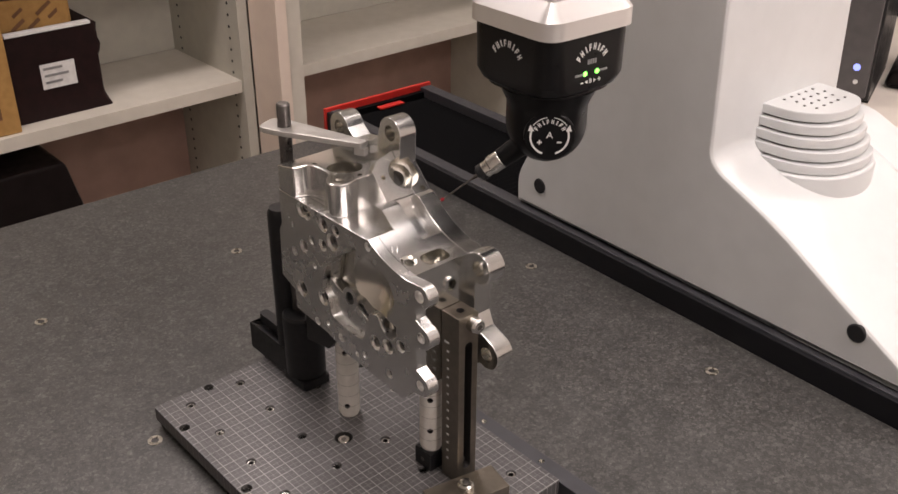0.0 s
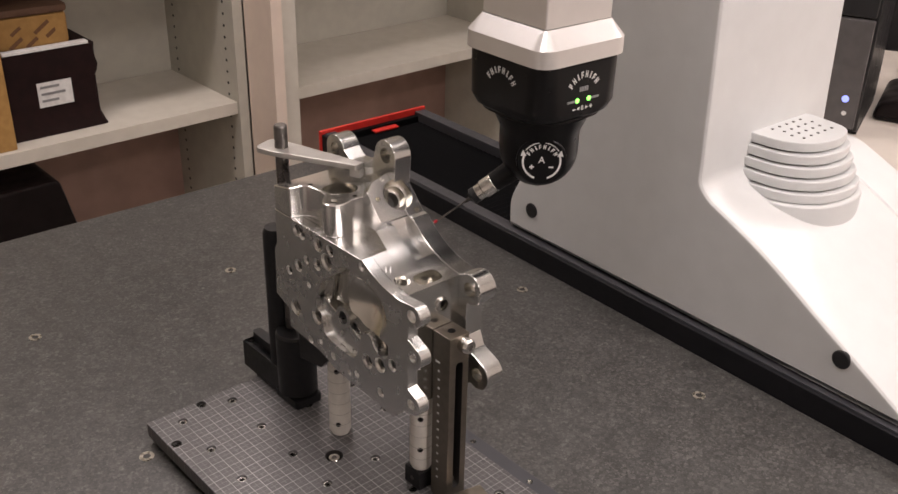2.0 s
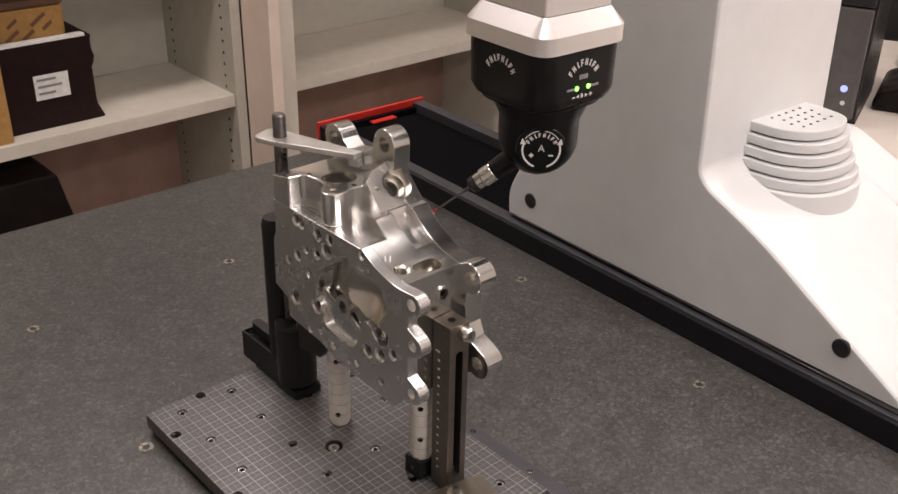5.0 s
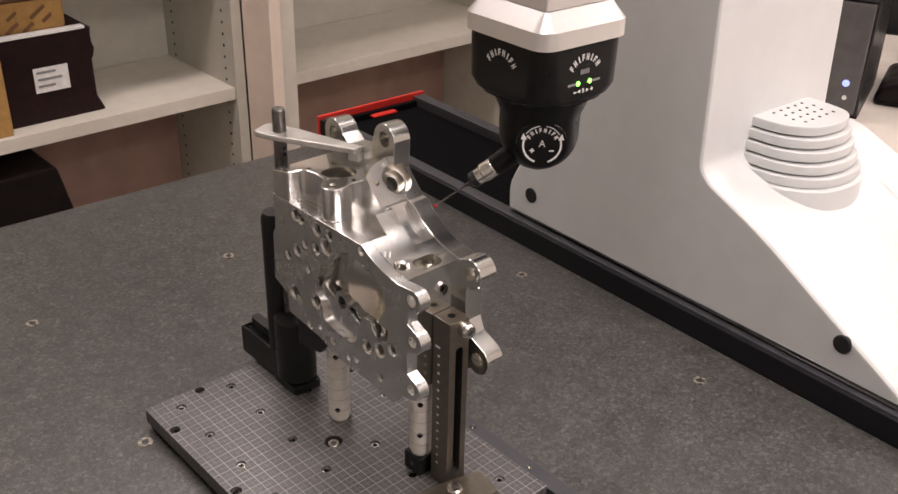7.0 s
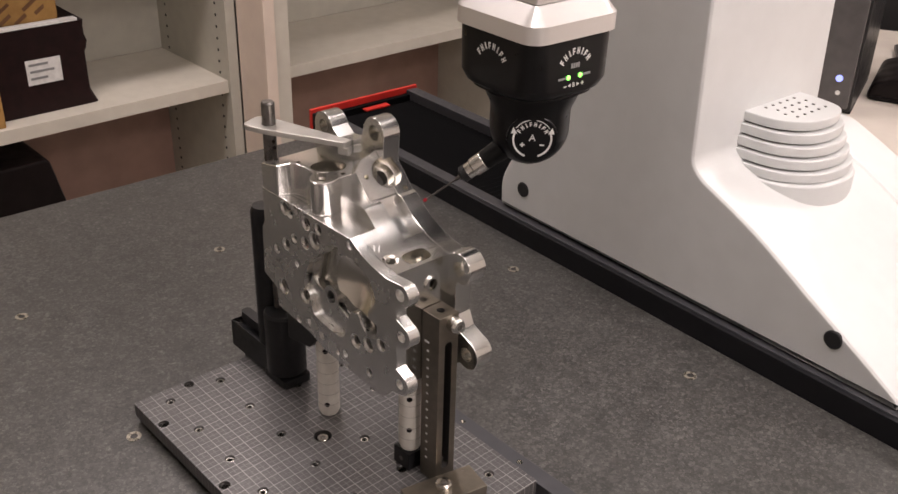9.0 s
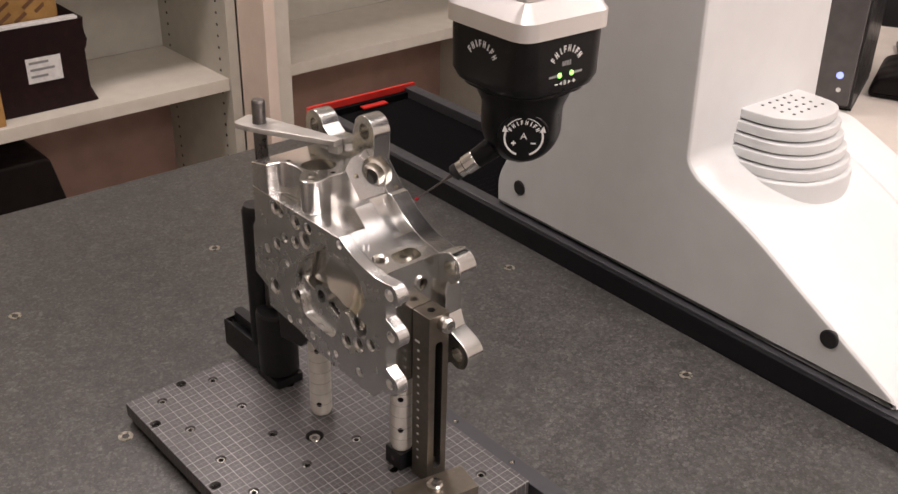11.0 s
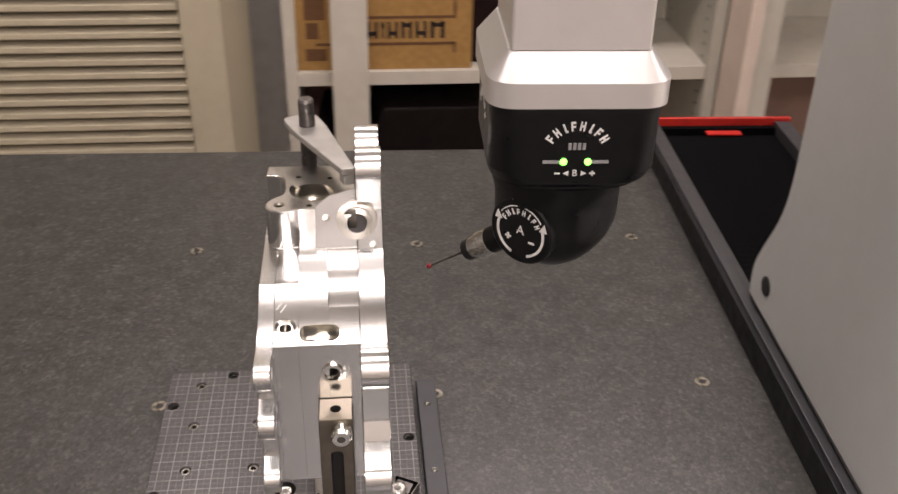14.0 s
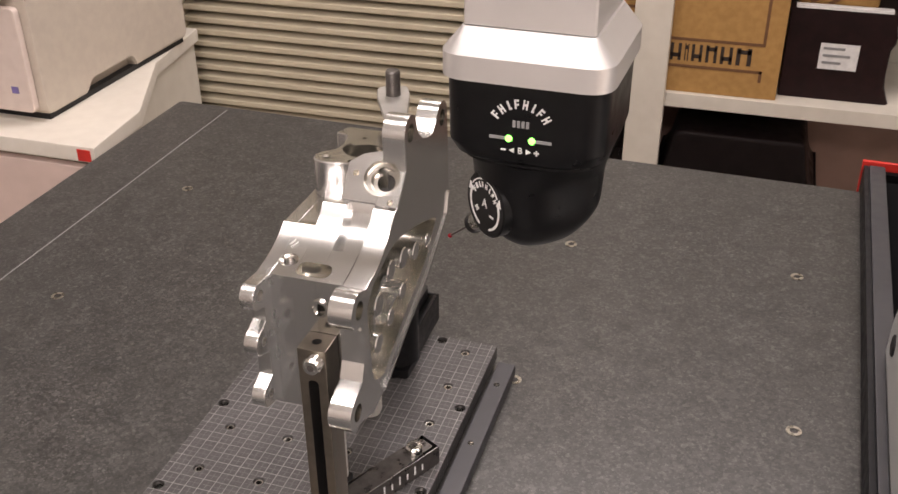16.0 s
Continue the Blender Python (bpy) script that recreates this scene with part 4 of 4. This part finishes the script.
# milled top line shared by side plate, body, ramp and flange: shallow nose that curves up into the ramp
PROFILE = [(-0.2115, 0.2126), (-0.2, 0.2145), (-0.191, 0.2166), (-0.1835, 0.2194), (-0.177, 0.2226), (-0.1715, 0.226), (-0.167, 0.2293), (-0.163, 0.2327), (-0.1595, 0.2359), (-0.1565, 0.2383)]
RIDGE = PROFILE[:6] + [(-0.1695, 0.2272), (-0.167, 0.2266)]
side += front(-0.2275, 0.2055, 0.009) + RIDGE + [(-0.122, 0.2263), (-0.078, 0.2263)]
X0 = 0.0755
X1 = X0 + 0.0095      # inside of the side plate
XR, XS, X2, X3 = 0.099, 0.1158, 0.1337, 0.1495
plate_l = part("side_plate", prism(side, X0, X1, "yz", 0.0005, 2), ALU, work, "broad milled side face full of holes")
LH = [(-0.084, 0.219, 5), (-0.091, 0.2175, 4), (-0.113, 0.217, 5), (-0.129, 0.218, 4), (-0.084, 0.187, 4.5), (-0.096, 0.197, 3.2), (-0.07, 0.177, 3.4), (-0.111, 0.199, 4.4), (-0.124, 0.2065, 6),
      (-0.098, 0.175, 2.4), (-0.077, 0.145, 6.2), (-0.1075, 0.15, 5.6), (-0.097, 0.123, 3), (-0.112, 0.128, 2.2), (-0.129, 0.123, 3), (-0.174, 0.141, 5.2), (-0.1895, 0.1455, 5.2),
      (-0.2045, 0.153, 4.2), (-0.15, 0.118, 2), (-0.16, 0.122, 2.6), (-0.19, 0.121, 3.2), (-0.169, 0.221, 3), (-0.0705, 0.167, 1.4),
      (-0.2265, 0.2055, 4), (-0.228, 0.172, 3.6), (-0.2265, 0.130, 3.4)]
cuts = [lathe([(r * 0.0012, -0.002), (r * 0.0012, 0.0006), (r * 0.0009, 0.002), (r * 0.00088, 0.0085 if hy > -0.215 else 0.02)], (X0, hy, hz), (1, 0, 0), 20) for hy, hz, r in LH]
pocket = rounded([(-0.108, 0.168), (-0.118, 0.19), (-0.134, 0.199), (-0.141, 0.21), (-0.156, 0.2135), (-0.178, 0.21), (-0.192, 0.203), (-0.199, 0.19), (-0.2, 0.158), (-0.192, 0.152),
                  (-0.182, 0.158), (-0.178, 0.1665), (-0.168, 0.165), (-0.164, 0.15), (-0.158, 0.1345), (-0.14, 0.1345), (-0.118, 0.138), (-0.115, 0.152), (-0.108, 0.156)], 0.006, 4)
cuts.append(prism(pocket, X0 - 0.002, X0 + 0.02, "yz"))
# cut faces get the brightened metal, a painted highlight on the rims
cut(plate_l, cuts, 19, ALU_RIM)
# dark floor discs: the shade down in the holes is put into their colour
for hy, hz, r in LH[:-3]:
    part("hole_floor", lathe([(r * 0.00086, 0.0042), (r * 0.00086, 0.0048)], (X0, hy, hz), (1, 0, 0), 16), HOLE_SHADE if r < 4.3 else ALU_BORE, work)
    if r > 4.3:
        part("drill_shade", lathe([(r * 0.00064, 0.0036), (r * 0.00064, 0.0041)], (X0, hy, hz), (1, 0, 0), 14), HOLE_SHADE, work)

# pieces standing in the side pocket
PD = X0 + 0.0135       # floor of the pocket
for cy, cz, r, d in ((-0.1415, 0.1645, 0.0092, 0.0016), (-0.1763, 0.1575, 0.0092, 0.0008)):
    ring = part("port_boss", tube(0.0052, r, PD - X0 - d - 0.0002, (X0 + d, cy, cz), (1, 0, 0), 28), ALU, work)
    # dark disc for the shade inside the boss
    part("port_bore", lathe([(0.0051, 0.008), (0.0051, 0.0095)], (X0 + d, cy, cz), (1, 0, 0)), HOLE_SHADE, ring)
lower = rounded([(-0.112, 0.171), (-0.1195, 0.1655), (-0.134, 0.1618), (-0.148, 0.158), (-0.158, 0.153), (-0.166, 0.1505), (-0.1668, 0.146), (-0.163, 0.138), (-0.157, 0.1322), (-0.138, 0.132), (-0.1155, 0.1355), (-0.1125, 0.152), (-0.1065, 0.156)], 0.004)
part("pocket_floor", prism(lower, X0 + 0.0042, PD - 0.0002, "yz", 0.0012, 3), ALU, work)
part("pocket_ledge", prism(rounded([(-0.1085, 0.167), (-0.1155, 0.189), (-0.131, 0.2005), (-0.1395, 0.2115), (-0.1505, 0.2145), (-0.1475, 0.2), (-0.143, 0.19), (-0.1465, 0.178), (-0.134, 0.168)], 0.003), X0 + 0.0105, PD - 0.0002, "yz", 0.001), ALU_BORE, work)
part("pocket_ledge", prism(rounded([(-0.107, 0.167), (-0.1145, 0.1885), (-0.127, 0.196), (-0.1245, 0.187), (-0.122, 0.176), (-0.119, 0.168)], 0.003), X0 + 0.007, X0 + 0.0104, "yz", 0.001), ALU_BORE, work)
dish = part("pocket_dish", prism(rounded([(-0.148, 0.176), (-0.1475, 0.2), (-0.1515, 0.2155), (-0.164, 0.2165), (-0.18, 0.2135), (-0.1985, 0.2055), (-0.2025, 0.195), (-0.2025, 0.163), (-0.184, 0.167), (-0.166, 0.1665)], 0.004), X0 + 0.0024, PD - 0.0002, "yz", 0.001), ALU, work)
cut(dish, [lathe([(0.0275, -0.004), (0.0245, 0.0), (0.0175, 0.0045), (0.011, 0.0078), (0.005, 0.0096), (0.0, 0.01)], (X0 + 0.0022, -0.1745, 0.1885), (1, -0.1, 0.05), 48)], 60, ALU_BORE)
part("pocket_web", prism(rounded([(-0.147, 0.163), (-0.146, 0.173), (-0.149, 0.179), (-0.156, 0.176), (-0.164, 0.17), (-0.1725, 0.169), (-0.1845, 0.1665), (-0.1895, 0.156), (-0.181, 0.151), (-0.168, 0.1515), (-0.158, 0.1545)], 0.003), X0 + 0.006, PD - 0.0002, "yz", 0.0025, 3), ALU_BORE, work)

# middle body between side plate and flange: low part, curved ramp, slot
tail = [(-0.058, 0.2265), (-0.052, 0.19), (-0.055, 0.15), (-0.075, 0.13), (-0.12, 0.122), (-0.2, 0.112)]
low_ob = part("body", prism([(-0.2115, 0.112)] + RIDGE + [(-0.164, 0.2265)] + tail, X1 + 0.0001, XR, "yz"), ALU_BRIGHT, work)
ramp_ob = part("ramp", prism([(-0.2115, 0.112)] + PROFILE + [(-0.1515, 0.2386), (-0.122, 0.2388), (-0.122, 0.2265)] + tail, XR + 0.0001, XS, "yz"), ALU_BRIGHT, work, "bright curved ramp")
slot_line = PROFILE[:3] + [(-0.1835, 0.2193), (-0.1832, 0.2152), (-0.178, 0.2158), (-0.172, 0.2178), (-0.166, 0.2208), (-0.1605, 0.2247), (-0.156, 0.2294), (-0.1528, 0.2345), (-0.1512, 0.2382), (-0.122, 0.2386), (-0.122, 0.2265)]
slot_ob = part("slot_floor", prism([(-0.2115, 0.112)] + slot_line + tail, XS + 0.0001, X2, "yz"), ALU_BRIGHT, work, "slot in the ramp")

# slanted port block with its stepped bore
PN = Vector((0, -0.735, 0.678))        # normal of the slanted port face
PC = Vector((0.1305, -0.1385, 0.2518))
pm = plane_at(PC, PN)
face = [(-0.0215, -0.0172), (-0.0215, 0.0085), (-0.0125, 0.0155), (0.0032, 0.0195), (0.0032, -0.0172)]
blk_bm = prism(face, -0.018, 0.0, "xy", 0.0003)
bmesh.ops.transform(blk_bm, matrix=pm, verts=blk_bm.verts)
blk = part("port_block", blk_bm, ALU_BRIGHT, work, "slanted port face with stepped bore")
bc_at = PC + Vector((0.0035, 0, 0))
bore = lathe([(0.0062, -0.024), (0.0062, -0.0105), (0.0092, -0.0102), (0.0092, -0.005), (0.0126, -0.0047), (0.0126, 0.004)], bc_at, PN, 36)
UPV = Vector((0, 0.678, 0.735))
small = [lathe([(0.0021, -0.006), (0.0021, 0.002)], bc_at + Vector((dx, 0, 0)) + UPV * dv, PN, 14) for dx, dv in ((-0.0185, 0.0015), (0.0105, 0.0155), (0.0095, -0.016))]
thread = lathe([(0.0045, -0.012), (0.0045, -0.001), (0.0062, 0.0), (0.0062, 0.006)], (0.0915, -0.1965, 0.2153), (0, -0.17, 0.985), 20)
oval = prism(rounded([(0.0995, -0.2085), (0.1225, -0.2085), (0.1225, -0.1955), (0.0995, -0.1955)], 0.0062), 0.2062, 0.24, "xy")
front_port = lathe([(0.0036, -0.01), (0.0036, -0.0012), (0.0058, -0.001), (0.0058, 0.004)], (0.1175, -0.2115, 0.193), (0, -1, 0), 24)
pocket_cut = prism(pocket, X0 - 0.002, PD, "yz")
cut(low_ob, [pocket_cut, thread, oval.copy()], 19, ALU_BORE)
cut(ramp_ob, [oval.copy(), bore.copy()], 19, ALU_BORE)
cut(slot_ob, [oval, front_port, bore.copy()], 19, ALU_BORE)
cut(blk, [bore.copy()] + [q.copy() for q in small], 19, ALU_BORE)
# dark discs painted as the shade deep in the port and oval
part("port_shade", lathe([(0.0061, -0.0225), (0.0061, -0.017)], bc_at, PN), HOLE_SHADE, work)
part("oval_bore", lathe([(0.0042, 0), (0.0042, 0.0004)], (0.1055, -0.202, 0.2063), (0, 0, 1), 20), HOLE_SHADE, work)
part("oval_bore", lathe([(0.0022, 0), (0.0022, 0.0004)], (0.117, -0.2, 0.2063), (0, 0, 1), 14), HOLE_SHADE, work)
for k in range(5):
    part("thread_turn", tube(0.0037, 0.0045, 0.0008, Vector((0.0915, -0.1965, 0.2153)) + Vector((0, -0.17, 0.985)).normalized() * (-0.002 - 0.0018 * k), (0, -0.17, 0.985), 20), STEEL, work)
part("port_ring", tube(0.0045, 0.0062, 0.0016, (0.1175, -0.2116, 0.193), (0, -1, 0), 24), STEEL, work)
# dark disc, shade at the bottom of the front port
part("front_bore", lathe([(0.0035, -0.0098), (0.0035, -0.008)], (0.1175, -0.2115, 0.193), (0, -1, 0)), HOLE_SHADE, work)
lettering("engraved_number", "31", 0.0085, PRINT, work, Matrix.Translation((0.0885, -0.1835, 0.2199)) @ pose(0, 0, 0, 23, 0, -40), 0.0002)

# broad flange with the four large ears
def ear_arc(cy, cz, a0, a1, r=0.0125):
    step = 15 if a1 > a0 else -15
    return [(cy + r * math.cos(radians(a)), cz + r * math.sin(radians(a))) for a in range(a0, a1 + (1 if step > 0 else -1), step)]


EARS = [(-0.1235, 0.2795, 0.0062), (-0.0575, 0.2645, 0.0062), (-0.2232, 0.2045, 0.006), (-0.2345, 0.135, 0.006)]
flange = PROFILE + [(-0.1522, 0.2387), (-0.1345, 0.2565)] + ear_arc(EARS[0][0], EARS[0][1], 195, 15)
flange += [(-0.1085, 0.2735), (-0.1, 0.2665), (-0.09, 0.263), (-0.078, 0.2615)] + ear_arc(EARS[1][0], EARS[1][1], 165, -15)
flange += [(-0.0445, 0.254), (-0.044, 0.235), (-0.043, 0.2), (-0.05, 0.182), (-0.1, 0.154), (-0.15, 0.137), (-0.19, 0.119), (-0.21, 0.1155), (-0.2235, 0.1215)]
flange += ear_arc(EARS[3][0], EARS[3][1], 300, 120) + [(-0.2255, 0.152), (-0.2205, 0.163), (-0.2205, 0.188), (-0.2225, 0.1935)] + ear_arc(EARS[2][0], EARS[2][1], 270, 60)
fl_ob = part("flange", prism(flange, X2 + 0.0001, X3, "yz", 0.0005, 2), ALU_BRIGHT, work, "broad flange with four rounded ears")
cut(fl_ob, [rod((X2 - 0.004, ey, ez), (X3 + 0.004, ey, ez), r, 24) for ey, ez, r in EARS] + [bore] + small
    + [prism(rounded([(-0.207, 0.14), (-0.212, 0.198), (-0.2, 0.2095), (-0.185, 0.2125), (-0.172, 0.2165), (-0.155, 0.2175), (-0.12, 0.209), (-0.072, 0.193), (-0.1, 0.17), (-0.15, 0.151), (-0.19, 0.132)], 0.006), X3 - 0.0115, X3 + 0.002, "yz")], 19, ALU_BORE)
for cy, cz, r in ((-0.193, 0.16, 0.007), (-0.19, 0.188, 0.0078), (-0.166, 0.2, 0.007), (-0.17, 0.166, 0.006), (-0.142, 0.196, 0.0075), (-0.146, 0.172, 0.006), (-0.118, 0.188, 0.0065), (-0.092, 0.183, 0.005)):
    part("rib_boss", lathe([(r, 0), (r, 0.0105), (r * 0.9, 0.0112), (0, 0.0112)], (X3 - 0.0116, cy, cz), (1, 0, 0)), ALU_BRIGHT, work)
for (ya, za), (yb, zb) in (((-0.193, 0.16), (-0.19, 0.188)), ((-0.19, 0.188), (-0.166, 0.2)), ((-0.166, 0.2), (-0.142, 0.196)), ((-0.17, 0.166), (-0.146, 0.172)), ((-0.142, 0.196), (-0.118, 0.188))):
    w = Vector((-(zb - za), yb - ya)).normalized() * 0.0018
    part("rib", prism([(ya - w.x, za - w.y), (yb - w.x, zb - w.y), (yb + w.x, zb + w.y), (ya + w.x, za + w.y)], X3 - 0.0116, X3 - 0.004, "yz"), ALU_BRIGHT, work)
part("edge_lip", prism([(-0.0435, 0.2), (-0.05, 0.182), (-0.1, 0.154), (-0.15, 0.137), (-0.19, 0.119), (-0.19, 0.122), (-0.15, 0.1405), (-0.1, 0.1575), (-0.052, 0.185), (-0.047, 0.2)], X3 + 0.0001, X3 + 0.0012, "yz"), ALU_BRIGHT, work)

# raised cup with its round bore and lobes
cup = [(X0, -0.0545), (X2, -0.0555), (X2, -0.127), (0.114, -0.1275), (0.1, -0.1265), (0.0945, -0.1285), (0.0865, -0.1295), (0.079, -0.126), (0.0775, -0.118), (0.0825, -0.111),
       (0.0885, -0.107), (0.0895, -0.097), (0.088, -0.0865), (0.086, -0.0795), (X0, -0.0765)]
cup_bm = prism(rounded(cup, [0.001, 0, 0, 0.003, 0.003, 0.003, 0.006, 0.006, 0.006, 0.004, 0.004, 0.004, 0.004, 0.004, 0.001]), 0.2264, 0.2535, "xy", 0.0008)
for v in cup_bm.verts:
    if v.co.z > 0.25:
        v.co.z -= 0.006 * min(1.0, max(0.0, (v.co.y + 0.0845) / 0.029))     # the top falls away to the rear corner
cup_ob = part("cup_boss", cup_bm, ALU_BRIGHT, work, "raised boss with a large round bore")
cut(cup_ob, [lathe([(0.0105, 0.228), (0.0105, 0.24), (0.0138, 0.2402), (0.0138, 0.2505), (0.0148, 0.2535), (0.0148, 0.26)], (0.1065, -0.1005, 0), (0, 0, 1), 36),
             lathe([(0.0022, 0.235), (0.0022, 0.252), (0.0034, 0.2535), (0.0034, 0.26)], (0.0865, -0.1205, 0), (0, 0, 1), 16),
             rod((0.0965, -0.075, 0.24), (0.0965, -0.075, 0.26), 0.0019, 12), rod((0.105, -0.1225, 0.24), (0.105, -0.1225, 0.26), 0.0019, 12),
             rod((0.117, -0.078, 0.24), (0.117, -0.078, 0.26), 0.0019, 12)], 19, ALU_BORE)
# dark disc at the bottom of the bore, coloured as its shade
part("cup_shade", lathe([(0.0104, 0.2281), (0.0104, 0.2286)], (0.1065, -0.1005, 0), (0, 0, 1)), DARK_STEEL, work)


# ---- supports and clamps ----
def support_post(x, y, z0, z1, holes_z, label):
    s = thing("support_post", label, "support post", "pale support posts", (x, y, z0))
    h = z1 - z0
    body = part("post", lathe([(0.0078, 0), (0.0094, 0.004), (0.0094, h - 0.001), (0.0086, h)], (0, 0, 0), (0, 0, 1), 32), WHITE_POST, s)
    d = Vector((-0.72, -0.69, 0))
    # side holes get dark walls, shade given as colour
    cut(body, [rod(d * 0.004 + Vector((0, 0, z)), d * 0.02 + Vector((0, 0, z)), 0.0024, 14) for z in holes_z], 35, HOLE_SHADE)
    k = 0.012
    while k < h - 0.004:
        part("score_ring", tube(0.0092, 0.00955, 0.0004, (0, 0, k), (0, 0, 1), 32), STRAP, s)
        k += 0.011
    return s


support_post(0.1, -0.1, PT, 0.122, (0.013, 0.068), "pale turned metal support post standing on the plate")
pb = thing("riser_block", "small black riser block under a support post", "block", "", (0.1115, -0.1965, PT))
part("block", box(-0.0095, 0.0095, -0.0095, 0.0095, 0, 0.0165, 0.0008), BLACK_ANO, pb)
part("hole", lathe([(0.002, 0), (0.002, 0.0003)], (-0.0095, 0, 0.008), (-1, 0, 0), 12), DARK_STEEL, pb)
support_post(0.1115, -0.1965, PT + 0.0166, 0.107, (0.022, 0.052), "pale turned metal support post on a black riser block")
pin = tagged(link_mesh("locating_pin", lathe([(0.004, 0), (0.004, 0.018), (0.003, 0.02)], (0.1115, -0.1965, 0.1071)), DARK_STEEL), "dark locating pin on the support post", "pin")

# tall slotted post in front, with its scale and screw
tp = thing("slotted_post", "tall bronzed square post with a long slot and scale", "clamp post", "", (0.1185, -0.2215, PT))
post = part("post", box(-0.0097, 0.0097, -0.0097, 0.0097, 0.0, 0.1545, 0.0008), BRONZE, tp)
# slot and top hole are coloured dark for the shade inside
cut(post, [prism(rounded([(-0.0036, 0.012), (0.0036, 0.012), (0.0036, 0.131), (-0.0036, 0.131)], 0.0034, 6), -0.02, 0.0075, "xz"), rod((0, 0, 0.146), (0, 0, 0.16), 0.0032, 16)], 30, HOLE_SHADE)
for k in range(15):
    wide = 0.0022 if k else 0.005
    part("scale_tick", box(-0.0099, -0.0096, 0.0012, 0.0012 + wide, 0.1284 - k * 0.0078, 0.13 - k * 0.0078), PRINT, tp, "", 0)
cap_screw(tp, (0.003, -0.0097, 0.147), 0.0062, 0.0085, (0, -1, 0))
part("set_screw", rod((0.0, 0.0098, 0.135), (0.0, 0.0117, 0.135), 0.003, 12), STEEL, tp)


def slotted_arm(name, label, at, rz, length, width, height, mat, screw_at, ticks):
    a = thing(name, label, "strap clamp", "", at, rz)
    w = width / 2
    body = part("arm", prism(rounded([(-0.012, -w), (length, -w), (length, w), (-0.012, w)], 0.001), 0, height, "xy", 0.0008), mat, a)
    if ticks:
        # slot walls painted dark as shade
        cut(body, [prism(rounded([(0.012, -w * 0.36), (length - 0.006, -w * 0.36), (length - 0.006, w * 0.36), (0.012, w * 0.36)], w * 0.35, 6), -0.002, height + 0.002, "xy")], 30, HOLE_SHADE)
    for k in range(ticks):
        part("scale_tick", box(0.014 + k * 0.0075, 0.0152 + k * 0.0075, -w - 0.0003, -w + 0.0001, height * 0.3, height * (0.62 if k % 2 else 0.75)), PRINT, a)
    cap_screw(a, (screw_at, 0, height), 0.0064, 0.006)
    return a


slotted_arm("slotted_strap_clamp", "dark slotted clamp arm with white scale ticks, bolted to the plate", (0.124, -0.2125, PT), 62, 0.085, 0.019, 0.0165, DARK_STEEL, 0.068, 8)
slotted_arm("strap_clamp", "bronzed slotted clamp foot in front of the tall post", (0.082, -0.2465, PT), -12, 0.05, 0.028, 0.0145, BRONZE, 0.0185, 0)

# black column with rod and strap holding the block from behind
bc = thing("clamp_column", "black clamp column with slotted foot and dark rod", "clamp column", "", (0.1005, -0.028, PT))
foot = part("foot", prism(rounded([(-0.0125, 0.0), (0.0125, 0.0), (0.0125, 0.069), (-0.0125, 0.069)], 0.001), 0.002, 0.03, "xy", 0.001), BLACK_ANO, bc)
cut(foot, [prism(rounded([(-0.0048, 0.02), (0.0048, 0.02), (0.0048, 0.064), (-0.0048, 0.064)], 0.0045, 6), -0.01, 0.04, "xy")])
part("barrel", lathe([(0.0135, 0.0), (0.0135, 0.009), (0.0178, 0.0105), (0.018, 0.07), (0.0165, 0.0725)], (0, -0.006, 0), (0, 0, 1), 36), BLACK_ANO, bc)
part("pad", prism(rounded([(-0.014, -0.024), (0.014, -0.024), (0.014, 0.012), (-0.014, 0.012)], 0.004), 0.0, 0.0078, "xy", 0.0006), BLACK_ANO, bc)
part("sleeve", lathe([(0.0112, 0.0302), (0.0112, 0.162), (0.0092, 0.167)], (-0.001, 0.016, 0), (0, 0, 1), 28), BLACK_ANO, bc)
part("grub_screw", lathe([(0.002, 0), (0.002, 0.0004)], (-0.0078, -0.016, 0.11), (-0.7, -0.7, 0), 10), STEEL, bc)
part("rest", prism(rounded([(-0.03, 0.06), (-0.062, 0.066), (-0.078, 0.084), (-0.074, 0.088), (-0.03, 0.086)], 0.002), -0.012, 0.008, "yz", 0.001), BLACK_ANO, bc)
part("rod", lathe([(0.0055, 0.0726), (0.0055, 0.263), (0.0046, 0.2645)], (0.001, 0.001, 0), (0, 0, 1), 24), DARK_STEEL, bc, "dark steel rod")
strap = thing("clamp_strap", "pale tapered metal clamp strap on the rod, pressing on the block", "clamp strap", "", (0.1015, -0.027, 0.2605), -68)
sb = part("strap", prism(rounded([(-0.019, -0.0115), (0.0, -0.0125), (0.074, -0.0045), (0.076, 0.0045), (0.0, 0.0125), (-0.019, 0.0115)], [0.006, 0.01, 0.002, 0.002, 0.01, 0.006]), 0.0, 0.0048, "xy", 0.001), STRAP, strap)
cut(sb, [rod((0, 0, -0.01), (0, 0, 0.02), 0.0058, 24)], 35, DARK_STEEL)
part("pad", box(0.067, 0.0765, -0.0035, 0.0035, -0.0065, -0.0001, 0.0008), STRAP, strap)
